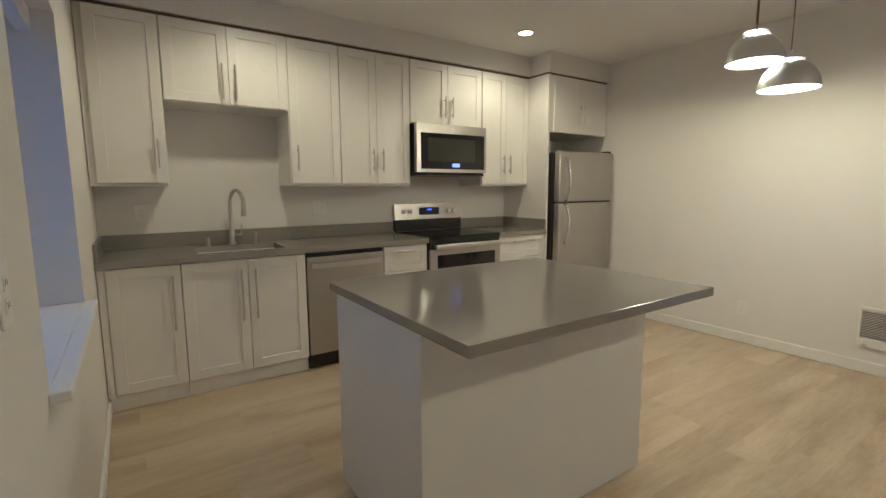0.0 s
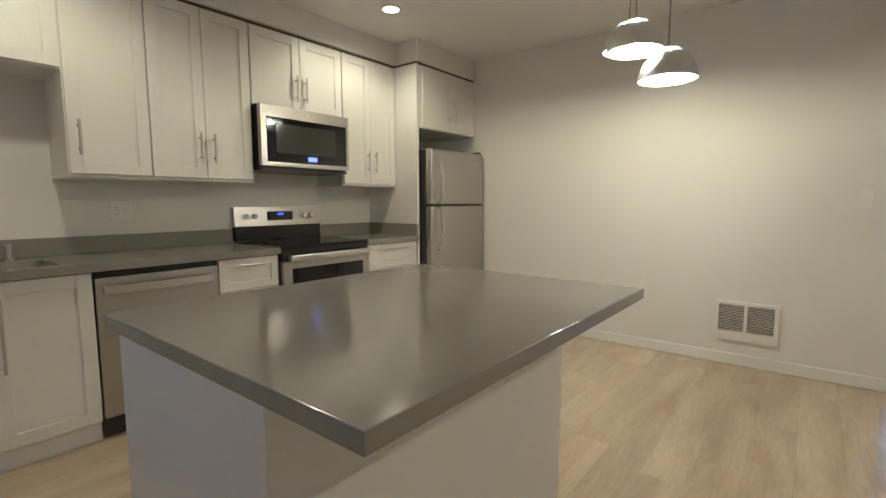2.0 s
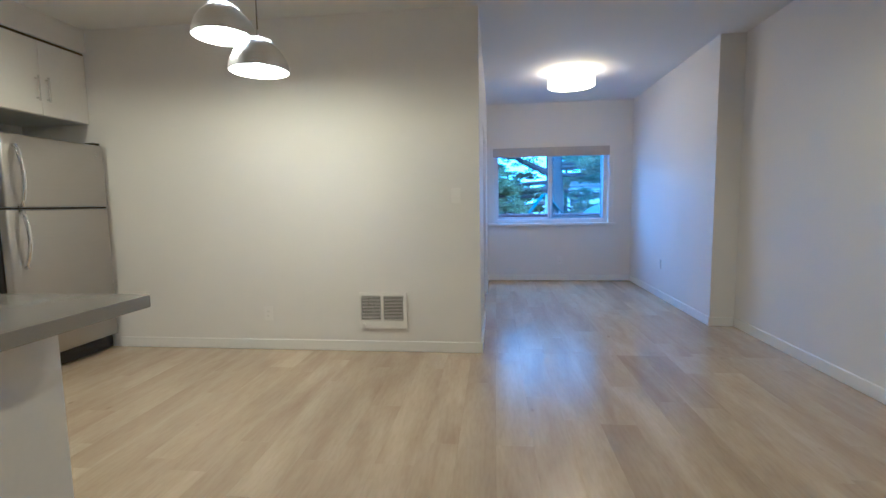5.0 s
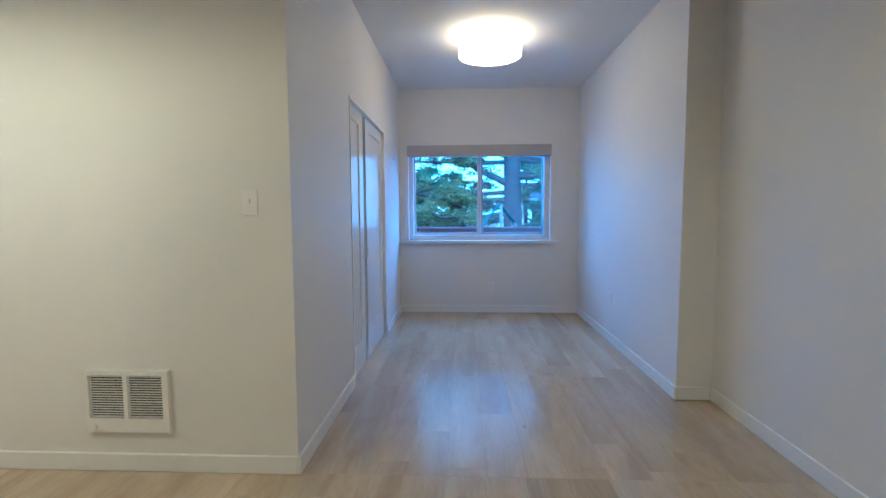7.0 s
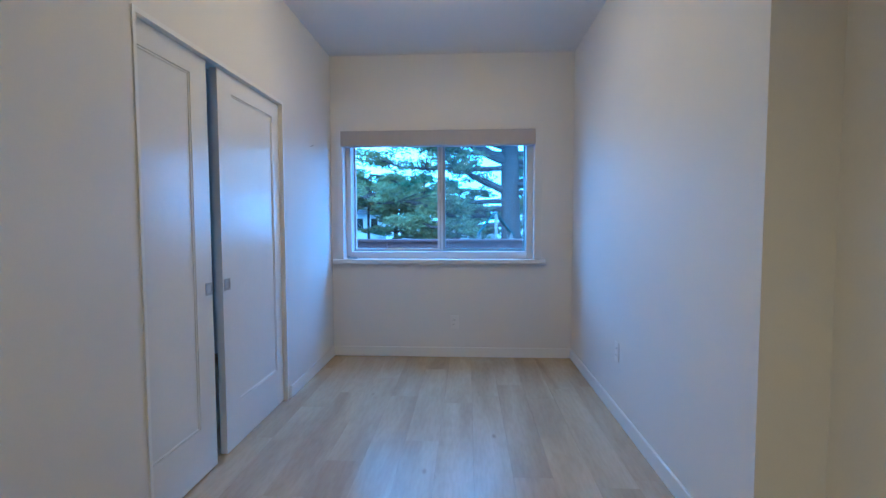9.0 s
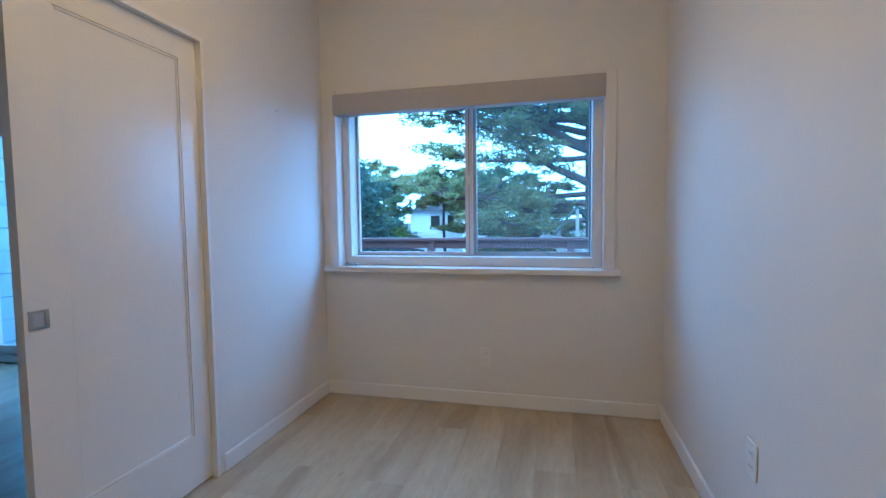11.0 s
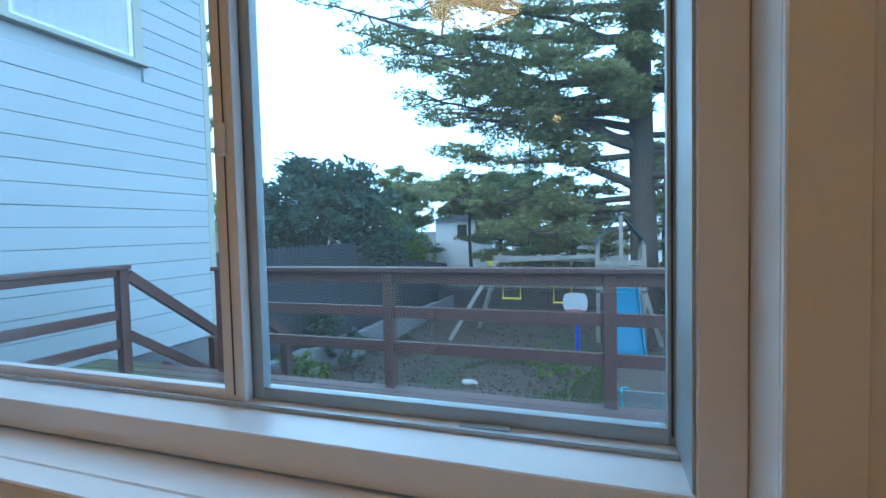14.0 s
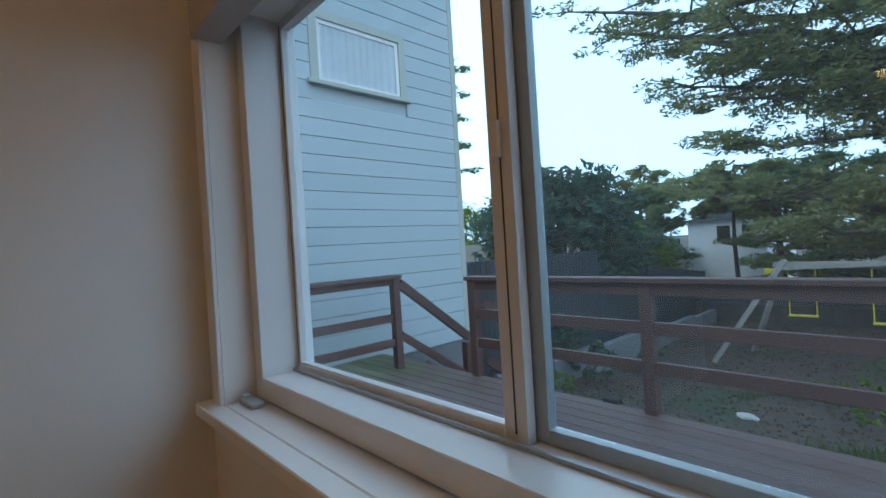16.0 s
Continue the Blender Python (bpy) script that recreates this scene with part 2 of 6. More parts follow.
M = {
    "wall": mat("wall_paint", (0.76, 0.74, 0.71), 0.6, vary=0.02, scale=1.5, fine=160, bump=0.06),
    "ceil": mat("ceiling_paint", (0.76, 0.75, 0.73), 0.75, vary=0.02, scale=1.2, fine=140, bump=0.08),
    "trim": mat("trim_paint", (0.80, 0.79, 0.77), 0.38, vary=0.02, scale=4, fine=60),
    "door": mat("door_gloss_paint", (0.79, 0.78, 0.76), 0.2, vary=0.02, scale=4, fine=60),
    "cab": mat("cabinet_paint", (0.78, 0.76, 0.72), 0.36, vary=0.02, scale=3, fine=50),
    "island": mat("island_panel", (0.77, 0.76, 0.74), 0.32, vary=0.02, scale=2, fine=50),
    "quartz": mat("grey_quartz", (0.27, 0.255, 0.225), 0.14, vary=0.07, scale=220, fine=900),
    "steel": mat("stainless_steel", (0.47, 0.455, 0.43), 0.36, 1.0, vary=0.03, scale=2, fine=30, stretch=(0.4, 1, 25)),
    "steel_h": mat("brushed_steel", (0.47, 0.455, 0.43), 0.36, 1.0, vary=0.03, scale=2, fine=30, stretch=(0.4, 1, 25)),
    "chrome": mat("polished_metal", (0.72, 0.72, 0.72), 0.12, 1.0, vary=0.03),
    "nickel": mat("satin_nickel", (0.58, 0.56, 0.53), 0.36, 1.0, vary=0.05),
    "black": mat("black_enamel", (0.012, 0.012, 0.013), 0.25, vary=0.1, scale=8),
    "blackglass": mat("black_glass", (0.006, 0.006, 0.007), 0.05, vary=0.05),
    "darkglass": mat("smoked_glass", (0.035, 0.036, 0.03), 0.12, vary=0.05),
    "dark": mat("painted_hollow_shade", (0.02, 0.02, 0.02), 0.8, vary=0.1),
    "fridge_side": mat("black_textured_steel", (0.016, 0.015, 0.013), 0.5, vary=0.1, fine=300, bump=0.1),
    "gap": mat("painted_gap_shade", (0.10, 0.08, 0.06), 0.9, vary=0.1),
    "vinyl": mat("white_vinyl", (0.74, 0.74, 0.74), 0.35, vary=0.02),
    "gasket": mat("grey_aluminium", (0.40, 0.47, 0.51), 0.4, 0.2, vary=0.05),
    "seal": mat("rubber_seal", (0.06, 0.075, 0.085), 0.6, vary=0.05),
    "plate": mat("white_plastic", (0.80, 0.78, 0.75), 0.35, vary=0.02),
    "blind": mat("roller_blind_fabric", (0.46, 0.43, 0.42), 0.8, vary=0.04, scale=20, fine=300, bump=0.1),
    "glass": glass("window_glass", (0.97, 0.985, 0.985)),
    "screen": mesh_screen("insect_screen", (0.92, 0.93, 0.93)),
    "blue": glow("blue_display", (0.04, 0.12, 1.0), 0.8),
    "bulb": glow("lit_bulb", (1.0, 0.60, 0.30), 40.0),
    "drum": glow("lit_drum_shade", (1.0, 0.50, 0.15), 8.0),
    "downlens": glow("lit_downlight", (1.0, 0.60, 0.30), 12.0),
    "spun": mat("spun_aluminium", (0.72, 0.72, 0.72), 0.38, 1.0, vary=0.04),
    "floor": mat_floor("oak_plank"),
    "sub": mat("subfloor", (0.10, 0.075, 0.05), 0.9),
    "deck": mat("deck_stain", (0.102, 0.061, 0.056), 0.55, vary=0.25, scale=3, fine=40, bump=0.3, stretch=(8, 1, 1), per_piece=0.14),
    "railwood": mat("rail_stain", (0.085, 0.045, 0.04), 0.5, vary=0.2, scale=4, fine=60, bump=0.25),
    "siding": mat("siding_paint", (0.375, 0.445, 0.475), 0.6, vary=0.05, scale=2, fine=70, bump=0.12, per_piece=0.03),
    "sidetrim": mat("siding_trim", (0.38, 0.41, 0.37), 0.6, vary=0.06),
    "concrete": mat("concrete", (0.14, 0.15, 0.16), 0.85, vary=0.15, bump=0.3),
    "dirt": None,
    "fence": mat("fence_stain", (0.034, 0.041, 0.050), 0.75, vary=0.2, scale=2, fine=30, bump=0.3, stretch=(1, 1, 0.15), per_piece=0.12),
    "oldwood": mat("weathered_timber", (0.27, 0.25, 0.22), 0.8, vary=0.2, scale=3, fine=40, bump=0.3),
    "darkwood": mat("dark_weathered_wood", (0.055, 0.05, 0.045), 0.8, vary=0.25, scale=2, fine=30, bump=0.3, per_piece=0.15),
    "bark": mat("tree_bark", (0.075, 0.06, 0.05), 0.9, vary=0.35, scale=5, fine=40, bump=0.8, stretch=(2, 2, 0.4)),
    "greywood": mat("grey_weathered_boards", (0.13, 0.14, 0.15), 0.8, vary=0.2, scale=3, fine=40, bump=0.3, per_piece=0.1),
    "greyroof": mat("grey_shed_shingle", (0.17, 0.19, 0.21), 0.85, vary=0.15, fine=60, bump=0.4),
    "tarpblue": mat("blue_tarp", (0.02, 0.16, 0.50), 0.45, vary=0.15, scale=8, bump=0.3),
    "slide": mat("blue_slide_plastic", (0.010, 0.115, 0.20), 0.35, vary=0.05),
    "bluepole": mat("blue_plastic", (0.01, 0.06, 0.42), 0.35, vary=0.05),
    "greenroof": mat("green_tarp_roof", (0.012, 0.05, 0.05), 0.6, vary=0.15),
    "yellow": mat("yellow_plastic", (0.55, 0.42, 0.03), 0.4, vary=0.08),
    "red": mat("red_plastic", (0.5, 0.06, 0.08), 0.4, vary=0.05),
    "whiteboard": mat("white_plastic_board", (0.42, 0.45, 0.47), 0.45, vary=0.05),
    "whitehouse": mat("white_siding", (0.72, 0.73, 0.74), 0.6, vary=0.05, scale=2, bump=0.1),
    "roofing": mat("roof_shingle", (0.12, 0.12, 0.13), 0.85, vary=0.2, fine=60, bump=0.4),
    "paleroof": mat("pale_metal_roof", (0.45, 0.50, 0.54), 0.5, vary=0.06),
    "stone": mat("pale_stone", (0.42, 0.41, 0.39), 0.85, vary=0.15, bump=0.4),
    "hose": mat("teal_hose", (0.01, 0.22, 0.26), 0.4, vary=0.05),
    "curtain": mat("net_curtain", (0.46, 0.49, 0.52), 0.8, vary=0.12, scale=12, stretch=(6, 1, 1)),
}


def leaf_mat(name, dark, light, rough=0.6):
    m = bpy.data.materials.new(name)
    m.use_nodes = True
    n, l = m.node_tree.nodes, m.node_tree.links
    b = n["Principled BSDF"]
    geo = n.new("ShaderNodeNewGeometry")
    ns = n.new("ShaderNodeTexNoise")
    ns.inputs["Scale"].default_value = 0.9
    l.new(geo.outputs["Position"], ns.inputs["Vector"])
    av = n.new("ShaderNodeMath")
    av.operation = "ADD"
    l.new(geo.outputs["Random Per Island"], av.inputs[0])
    l.new(ns.outputs["Fac"], av.inputs[1])
    r = n.new("ShaderNodeValToRGB")
    r.color_ramp.elements[0].position, r.color_ramp.elements[0].color = 0.2, (*dark, 1)
    r.color_ramp.elements[1].position, r.color_ramp.elements[1].color = 1.0, (*light, 1)
    hv = n.new("ShaderNodeMath")
    hv.operation = "MULTIPLY"
    hv.inputs[1].default_value = 0.66
    l.new(av.outputs[0], hv.inputs[0])
    l.new(hv.outputs[0], r.inputs[0])
    l.new(r.outputs[0], b.inputs["Base Color"])
    b.inputs["Roughness"].default_value = rough
    b.inputs["Specular IOR Level"].default_value = 0.25
    tl = n.new("ShaderNodeBsdfTranslucent")
    mx = n.new("ShaderNodeMixShader")
    mx.inputs[0].default_value = 0.5
    l.new(r.outputs[0], tl.inputs[0])
    l.new(b.outputs[0], mx.inputs[1])
    l.new(tl.outputs[0], mx.inputs[2])
    l.new(mx.outputs[0], n["Material Output"].inputs[0])
    return m


def ground_mat(name):
    m = bpy.data.materials.new(name)
    m.use_nodes = True
    n, l = m.node_tree.nodes, m.node_tree.links
    b = n["Principled BSDF"]
    geo = n.new("ShaderNodeNewGeometry")
    big, fine = n.new("ShaderNodeTexNoise"), n.new("ShaderNodeTexNoise")
    big.inputs["Scale"].default_value, big.inputs["Detail"].default_value = 0.5, 5
    fine.inputs["Scale"].default_value, fine.inputs["Detail"].default_value = 9, 8
    for q in (big, fine):
        l.new(geo.outputs["Position"], q.inputs["Vector"])
    r = n.new("ShaderNodeValToRGB")
    r.color_ramp.elements[0].position, r.color_ramp.elements[0].color = 0.52, (0.070, 0.052, 0.043, 1)
    r.color_ramp.elements[1].position, r.color_ramp.elements[1].color = 0.66, (0.04, 0.058, 0.025, 1)
    l.new(big.outputs["Fac"], r.inputs[0])
    mx = n.new("ShaderNodeMix")
    mx.data_type, mx.blend_type = "RGBA", "MULTIPLY"
    mx.inputs[0].default_value = 0.8
    r2 = n.new("ShaderNodeValToRGB")
    r2.color_ramp.elements[0].position, r2.color_ramp.elements[0].color = 0.35, (0.45, 0.43, 0.4, 1)
    r2.color_ramp.elements[1].position, r2.color_ramp.elements[1].color = 0.65, (1.3, 1.25, 1.2, 1)
    l.new(fine.outputs["Fac"], r2.inputs[0])
    l.new(r.outputs[0], mx.inputs[6])
    l.new(r2.outputs[0], mx.inputs[7])
    l.new(mx.outputs[2], b.inputs["Base Color"])
    b.inputs["Roughness"].default_value = 0.95
    bp = n.new("ShaderNodeBump")
    bp.inputs["Strength"].default_value, bp.inputs["Distance"].default_value = 0.7, 0.05
    l.new(fine.outputs["Fac"], bp.inputs["Height"])
    l.new(bp.outputs[0], b.inputs["Normal"])
    return m


M["dirt"] = ground_mat("yard_soil")
M["needle"] = leaf_mat("cypress_foliage", (0.10, 0.14, 0.085), (0.36, 0.36, 0.14))
M["needle2"] = leaf_mat("dark_conifer_foliage", (0.09, 0.14, 0.09), (0.25, 0.33, 0.15))
M["leaf"] = leaf_mat("broadleaf_foliage", (0.04, 0.072, 0.06), (0.11, 0.17, 0.125), 0.5)
M["bright"] = leaf_mat("bright_leaves", (0.05, 0.10, 0.02), (0.22, 0.30, 0.06))


def add_moss(m):
    """Green moss in patches on the damp end of the deck, beside the siding."""
    n, l = m.node_tree.nodes, m.node_tree.links
    b = n["Principled BSDF"]
    src = b.inputs["Base Color"].links[0].from_socket
    geo, ns, sep = n.new("ShaderNodeNewGeometry"), n.new("ShaderNodeTexNoise"), n.new("ShaderNodeSeparateXYZ")
    ns.inputs["Scale"].default_value, ns.inputs["Detail"].default_value = 3.0, 6
    l.new(geo.outputs["Position"], ns.inputs["Vector"])
    l.new(geo.outputs["Position"], sep.inputs[0])
    ramp = n.new("ShaderNodeMapRange")
    ramp.inputs["From Min"].default_value, ramp.inputs["From Max"].default_value = 0.6, 3.2
    ramp.inputs["To Min"].default_value, ramp.inputs["To Max"].default_value = -0.25, 0.22
    l.new(sep.outputs[1], ramp.inputs["Value"])
    add = n.new("ShaderNodeMath")
    l.new(ns.outputs["Fac"], add.inputs[0])
    l.new(ramp.outputs["Result"], add.inputs[1])
    mask = n.new("ShaderNodeMapRange")
    mask.inputs["From Min"].default_value, mask.inputs["From Max"].default_value = 0.48, 0.72
    mask.inputs["To Max"].default_value = 0.8
    l.new(add.outputs[0], mask.inputs["Value"])
    mix = n.new("ShaderNodeMix")
    mix.data_type = "RGBA"
    mix.inputs[7].default_value = (0.085, 0.11, 0.035, 1)
    l.new(mask.outputs["Result"], mix.inputs[0])
    l.new(src, mix.inputs[6])
    l.new(mix.outputs[2], b.inputs["Base Color"])


add_moss(M["deck"])
M["grass"] = leaf_mat("grass_blades", (0.03, 0.06, 0.02), (0.11, 0.15, 0.05))

# ---- building helpers ----
ORIGIN = {}


def thing(name, at, label, category, group="", kind=""):
    ob = new(name)
    ob.empty_display_size = 0.1
    ob.location = at
    ORIGIN[ob.name] = Vector(at)
    return tagged(ob, label, category, group, kind)


def part(name, bm, material, parent=None, label=""):
    """One mesh under a thing or part; the bmesh is in world places."""
    o = ORIGIN.get(parent.name, Vector((0, 0, 0))) if parent else Vector((0, 0, 0))
    bm.transform(Matrix.Translation(-o))
    me = bpy.data.meshes.new(name)
    bmesh.ops.recalc_face_normals(bm, faces=bm.faces)
    bm.to_mesh(me)
    bm.free()
    me.materials.append(M[material] if isinstance(material, str) else material)
    ob = new(name, me)
    if parent:
        ob.parent = parent
        ORIGIN[ob.name] = o
    if label:
        ob["label"] = label
    return ob


def structure(name, bm, material, label="", category=""):
    return tagged(part(name, bm, material), label, category, kind="structure")


def add_box(bm, x0, y0, z0, x1, y1, z1, bevel=0.0, seg=1):
    r = bmesh.ops.create_cube(bm, size=1.0)
    vs = r["verts"]
    for v in vs:
        v.co = Vector(((x0 + x1) / 2 + v.co.x * (x1 - x0), (y0 + y1) / 2 + v.co.y * (y1 - y0), (z0 + z1) / 2 + v.co.z * (z1 - z0)))
    if bevel:
        es = list({e for v in vs for e in v.link_edges})
        bmesh.ops.bevel(bm, geom=es, offset=bevel, segments=seg, affect="EDGES", profile=0.5)
    return vs


def boxes(*bs, bevel=0.0, seg=1):
    bm = bmesh.new()
    for b in bs:
        add_box(bm, *b, bevel=bevel, seg=seg)
    return bm


def smooth(ob, angle=0.7):
    for p in ob.data.polygons:
        p.use_smooth = True
    es = ob.data
    es.set_sharp_from_angle(angle=angle)
    return ob


def lathe(profile, at, seg=40, axis="Z"):
    """A turned shape from (radius, height) pairs."""
    bm = bmesh.new()
    rings = []
    for r, h in profile:
        ring = []
        for i in range(seg):
            a = 2 * math.pi * i / seg
            c = (r * math.cos(a), r * math.sin(a), h)
            if axis == "Y":
                c = (c[0], c[2], c[1])
            if axis == "X":
                c = (c[2], c[0], c[1])
            ring.append(bm.verts.new(Vector(c) + Vector(at)))
        rings.append(ring)
    for a, b in zip(rings, rings[1:]):
        for i in range(seg):
            bm.faces.new((a[i], a[(i + 1) % seg], b[(i + 1) % seg], b[i]))
    bmesh.ops.remove_doubles(bm, verts=bm.verts, dist=1e-5)
    return bm


def tube(points, radius, seg=10, bm=None):
    """A round bar along points; radius may be a list."""
    bm = bm or bmesh.new()
    pts = [Vector([float(q) for q in p]) for p in points]
    rad = [float(q) for q in radius] if isinstance(radius, (list, tuple)) else [radius] * len(pts)
    rings = []
    up = Vector((0, 0, 1))
    for i, p in enumerate(pts):
        d = (pts[min(i + 1, len(pts) - 1)] - pts[max(i - 1, 0)]).normalized()
        ref = up if abs(d.dot(up)) < 0.95 else Vector((1, 0, 0))
        u = d.cross(ref).normalized()
        v = d.cross(u).normalized()
        rings.append([bm.verts.new(p + rad[i] * (math.cos(2 * math.pi * k / seg) * u + math.sin(2 * math.pi * k / seg) * v)) for k in range(seg)])
    for a, b in zip(rings, rings[1:]):
        for k in range(seg):
            bm.faces.new((a[k], a[(k + 1) % seg], b[(k + 1) % seg], b[k]))
    bm.faces.new(rings[0])
    bm.faces.new(rings[-1])
    return bm

# ---- structure: rooms ----
CEIL = 2.60
XW, XH, XF = -0.275, 4.20, 7.655          # side-window wall, heater wall, far window wall
YN, YL, YR, YS, XJ = 3.74, -0.07, -2.15, -2.365, 5.105
T = 0.12

structure("subfloor", boxes((XW - 0.3, YS - 0.2, -0.12, XF + 0.2, YN + 0.2, -0.012)), "sub", "dark subfloor under the planks", "floor")
structure("ceiling", boxes((XW - 0.3, YS - 0.2, CEIL, XF + 0.2, YN + 0.2, CEIL + 0.15)), "ceil", "plain off-white painted ceiling", "ceiling")
structure("wall_north", boxes((XW, YN, -0.05, XF, YN + 0.15, CEIL)), "wall", "off-white painted wall behind the kitchen cabinets", "wall")
structure("wall_south", boxes((XW, YS - 0.15, -0.05, XJ, YS, CEIL)), "wall", "off-white painted wall", "wall")
structure("wall_south_hall", boxes((XJ, YS - 0.15, -0.05, XF, YR, CEIL)), "wall", "off-white painted wall stepping into the room", "wall")
structure("wall_heater", boxes((XH, YL + T, -0.05, XH + T, YN, CEIL)), "wall", "off-white painted partition wall with a heater", "wall")
DX0, DX1, DZ = 5.27, 6.605, 1.945
structure("wall_door", boxes((XH, YL, -0.05, DX0, YL + T, CEIL), (DX1, YL, -0.05, XF, YL + T, CEIL), (DX0, YL, DZ, DX1, YL + T, CEIL)),
          "wall", "off-white painted wall with a pocket door opening", "wall")
WY0, WY1, WZ0, WZ1 = -1.824, -0.174, 0.832, 1.958
BY0, BY1, BZ1 = 1.45, 3.25, 2.0
structure("wall_east", boxes(
    (XF, YS - 0.15, -0.05, XF + 0.25, WY0, CEIL), (XF, WY0, -0.05, XF + 0.25, WY1, WZ0), (XF, WY0, WZ1, XF + 0.25, WY1, CEIL),
    (XF, WY1, -0.05, XF + 0.25, BY0, CEIL), (XF, BY0, BZ1, XF + 0.25, BY1, CEIL), (XF, BY1, -0.05, XF + 0.25, YN + 0.15, CEIL)),
    "wall", "off-white painted wall with a sliding window", "wall")
SY0, SY1, SZ0, SZ1 = 1.30, 2.38, 0.82, 2.03
structure("wall_west", boxes(
    (XW - 0.2, YS - 0.15, -0.05, XW, SY0, CEIL), (XW - 0.2, SY1, -0.05, XW, YN + 0.15, CEIL),
    (XW - 0.2, SY0, -0.05, XW, SY1, SZ0), (XW - 0.2, SY0, SZ1, XW, SY1, CEIL)),
    "wall", "off-white painted wall with a deep window recess", "wall")


def baseboard(x0, y0, x1, y1):
    bm = boxes((x0, y0, 0.0, x1, y1, 0.085), bevel=0.004)
    structure("baseboard", bm, "trim", "white painted wooden baseboard", "baseboard")


baseboard(XH - 0.014, YL - 0.0, XH, 3.0)
baseboard(XH - 0.014, YL - 0.014, DX0 - 0.03, YL)
baseboard(DX1 + 0.03, YL - 0.014, XF - 0.015, YL)
baseboard(XF - 0.014, YR + 0.014, XF, YL)
baseboard(XJ, YR, XF, YR + 0.014)
baseboard(XJ - 0.014, YS + 0.014, XJ, YR + 0.014)
baseboard(XW + 0.014, YS, XJ - 0.014, YS + 0.014)
baseboard(XW, YS, XW + 0.014, 3.17)


# ---- kitchen ----
YU, YB, YC = 3.375, 3.125, 3.095            # upper fronts, base fronts, counter edge
ZU0, ZU1 = 1.345, 2.40


def shaker_door(parent, x0, z0, x1, z1, y, handle=None, horizontal=False, rail=0.062):
    """A framed door facing -y with a recessed panel; handle: (x, z0, z1) or (x0, x1, z)."""
    g = 0.0018
    x0, x1, z0, z1 = x0 + g, x1 - g, z0 + g, z1 - g
    bm = boxes((x0, y, z0, x0 + rail, y + 0.019, z1), (x1 - rail, y, z0, x1, y + 0.019, z1),
               (x0 + rail, y, z0, x1 - rail, y + 0.019, z0 + rail), (x0 + rail, y, z1 - rail, x1 - rail, y + 0.019, z1), bevel=0.0012)
    door = part("drawer_front" if horizontal else "door", bm, "cab", parent)
    part("panel", boxes((x0 + rail - 0.004, y + 0.009, z0 + rail - 0.004, x1 - rail + 0.004, y + 0.018, z1 - rail + 0.004)), "cab", door)
    if handle:
        a, b, c = handle
        bm = bmesh.new()
        if horizontal:
            tube([(a, y - 0.03, c), (b, y - 0.03, c)], 0.0068, 10, bm)
            for q in (a + 0.03, b - 0.03):
                tube([(q, y, c), (q, y - 0.03, c)], 0.0055, 8, bm)
        else:
            tube([(a, y - 0.03, b), (a, y - 0.03, c)], 0.0068, 10, bm)
            for q in (b + 0.03, c - 0.03):
                tube([(a, y, q), (a, y - 0.03, q)], 0.0055, 8, bm)
        smooth(part("handle", bm, "nickel", door, "satin nickel bar handle"))
    return door


def cabinet(name, x0, x1, z0, z1, yf, doors, label, light_rail=False):
    """doors: (x0, x1, handle x, handle z0, handle z1)."""
    c = thing(name, ((x0 + x1) / 2, YN, z0), label, "cabinet", "kitchen cabinets")
    body = boxes((x0 + 0.0008, yf + 0.0205, z0, x1 - 0.0008, YN - 0.001, z1), bevel=0.001)
    part("body", body, "cab", c)
    for d in doors:
        shaker_door(c, d[0], z0 + 0.004, d[1], z1 - 0.002, yf, d[2:5])
    if light_rail:
        part("light_rail", boxes((x0, yf + 0.012, z0 - 0.014, x1, YN - 0.003, z0 - 0.0005), bevel=0.001), "cab", c)
    return c


UP = "white shaker upper kitchen cabinet mounted below the soffit"
cabinet("upper_cabinet", XW + 0.004, 0.145, ZU0 + 0.014, ZU1, YU, [(-0.235, 0.142, 0.096, 1.46, 1.64)], UP + ", single door", True)
cabinet("upper_cabinet", 0.145, 0.928, 1.885, ZU1, YU, [(0.149, 0.536, 0.495, 1.92, 2.15), (0.536, 0.925, 0.578, 1.92, 2.15)], "short white shaker cabinet with two doors above the sink")
cabinet("upper_cabinet", 0.928, 1.316, ZU0 + 0.014, ZU1, YU, [(0.932, 1.315, 0.977, 1.46, 1.64)], UP + ", single door", True)
cabinet("upper_cabinet", 1.316, 1.940, ZU0 + 0.014, ZU1, YU, [(1.319, 1.629, 1.588, 1.46, 1.64), (1.629, 1.937, 1.672, 1.46, 1.64)], UP + ", two doors", True)
cabinet("upper_cabinet", 1.940, 2.718, 1.876, ZU1, YU, [(1.944, 2.329, 2.290, 1.94, 2.12), (2.329, 2.714, 2.370, 1.94, 2.12)], "short white shaker cabinet with two doors above the microwave")
cabinet("upper_cabinet", 2.718, 3.318, ZU0 + 0.014, ZU1, YU, [(2.722, 3.018, 2.980, 1.46, 1.64), (3.018, 3.314, 3.062, 1.46, 1.64)], UP + ", two doors", True)
fp = thing("fridge_side_panel", (3.332, YN, 0), "tall white panel between the counter and the refrigerator", "panel")
part("edge_band", boxes((3.3195, 3.1135, 0.0, 3.3445, 3.1148, ZU1)), "trim", fp)
part("panel_board", boxes((3.3195, 3.115, 0.0, 3.3445, YN - 0.001, ZU1), bevel=0.001), "cab", fp)
fc = thing("fridge_cabinet", (3.78, YN, 1.862), "white cabinet with two flat doors above the refrigerator", "cabinet", "kitchen cabinets")
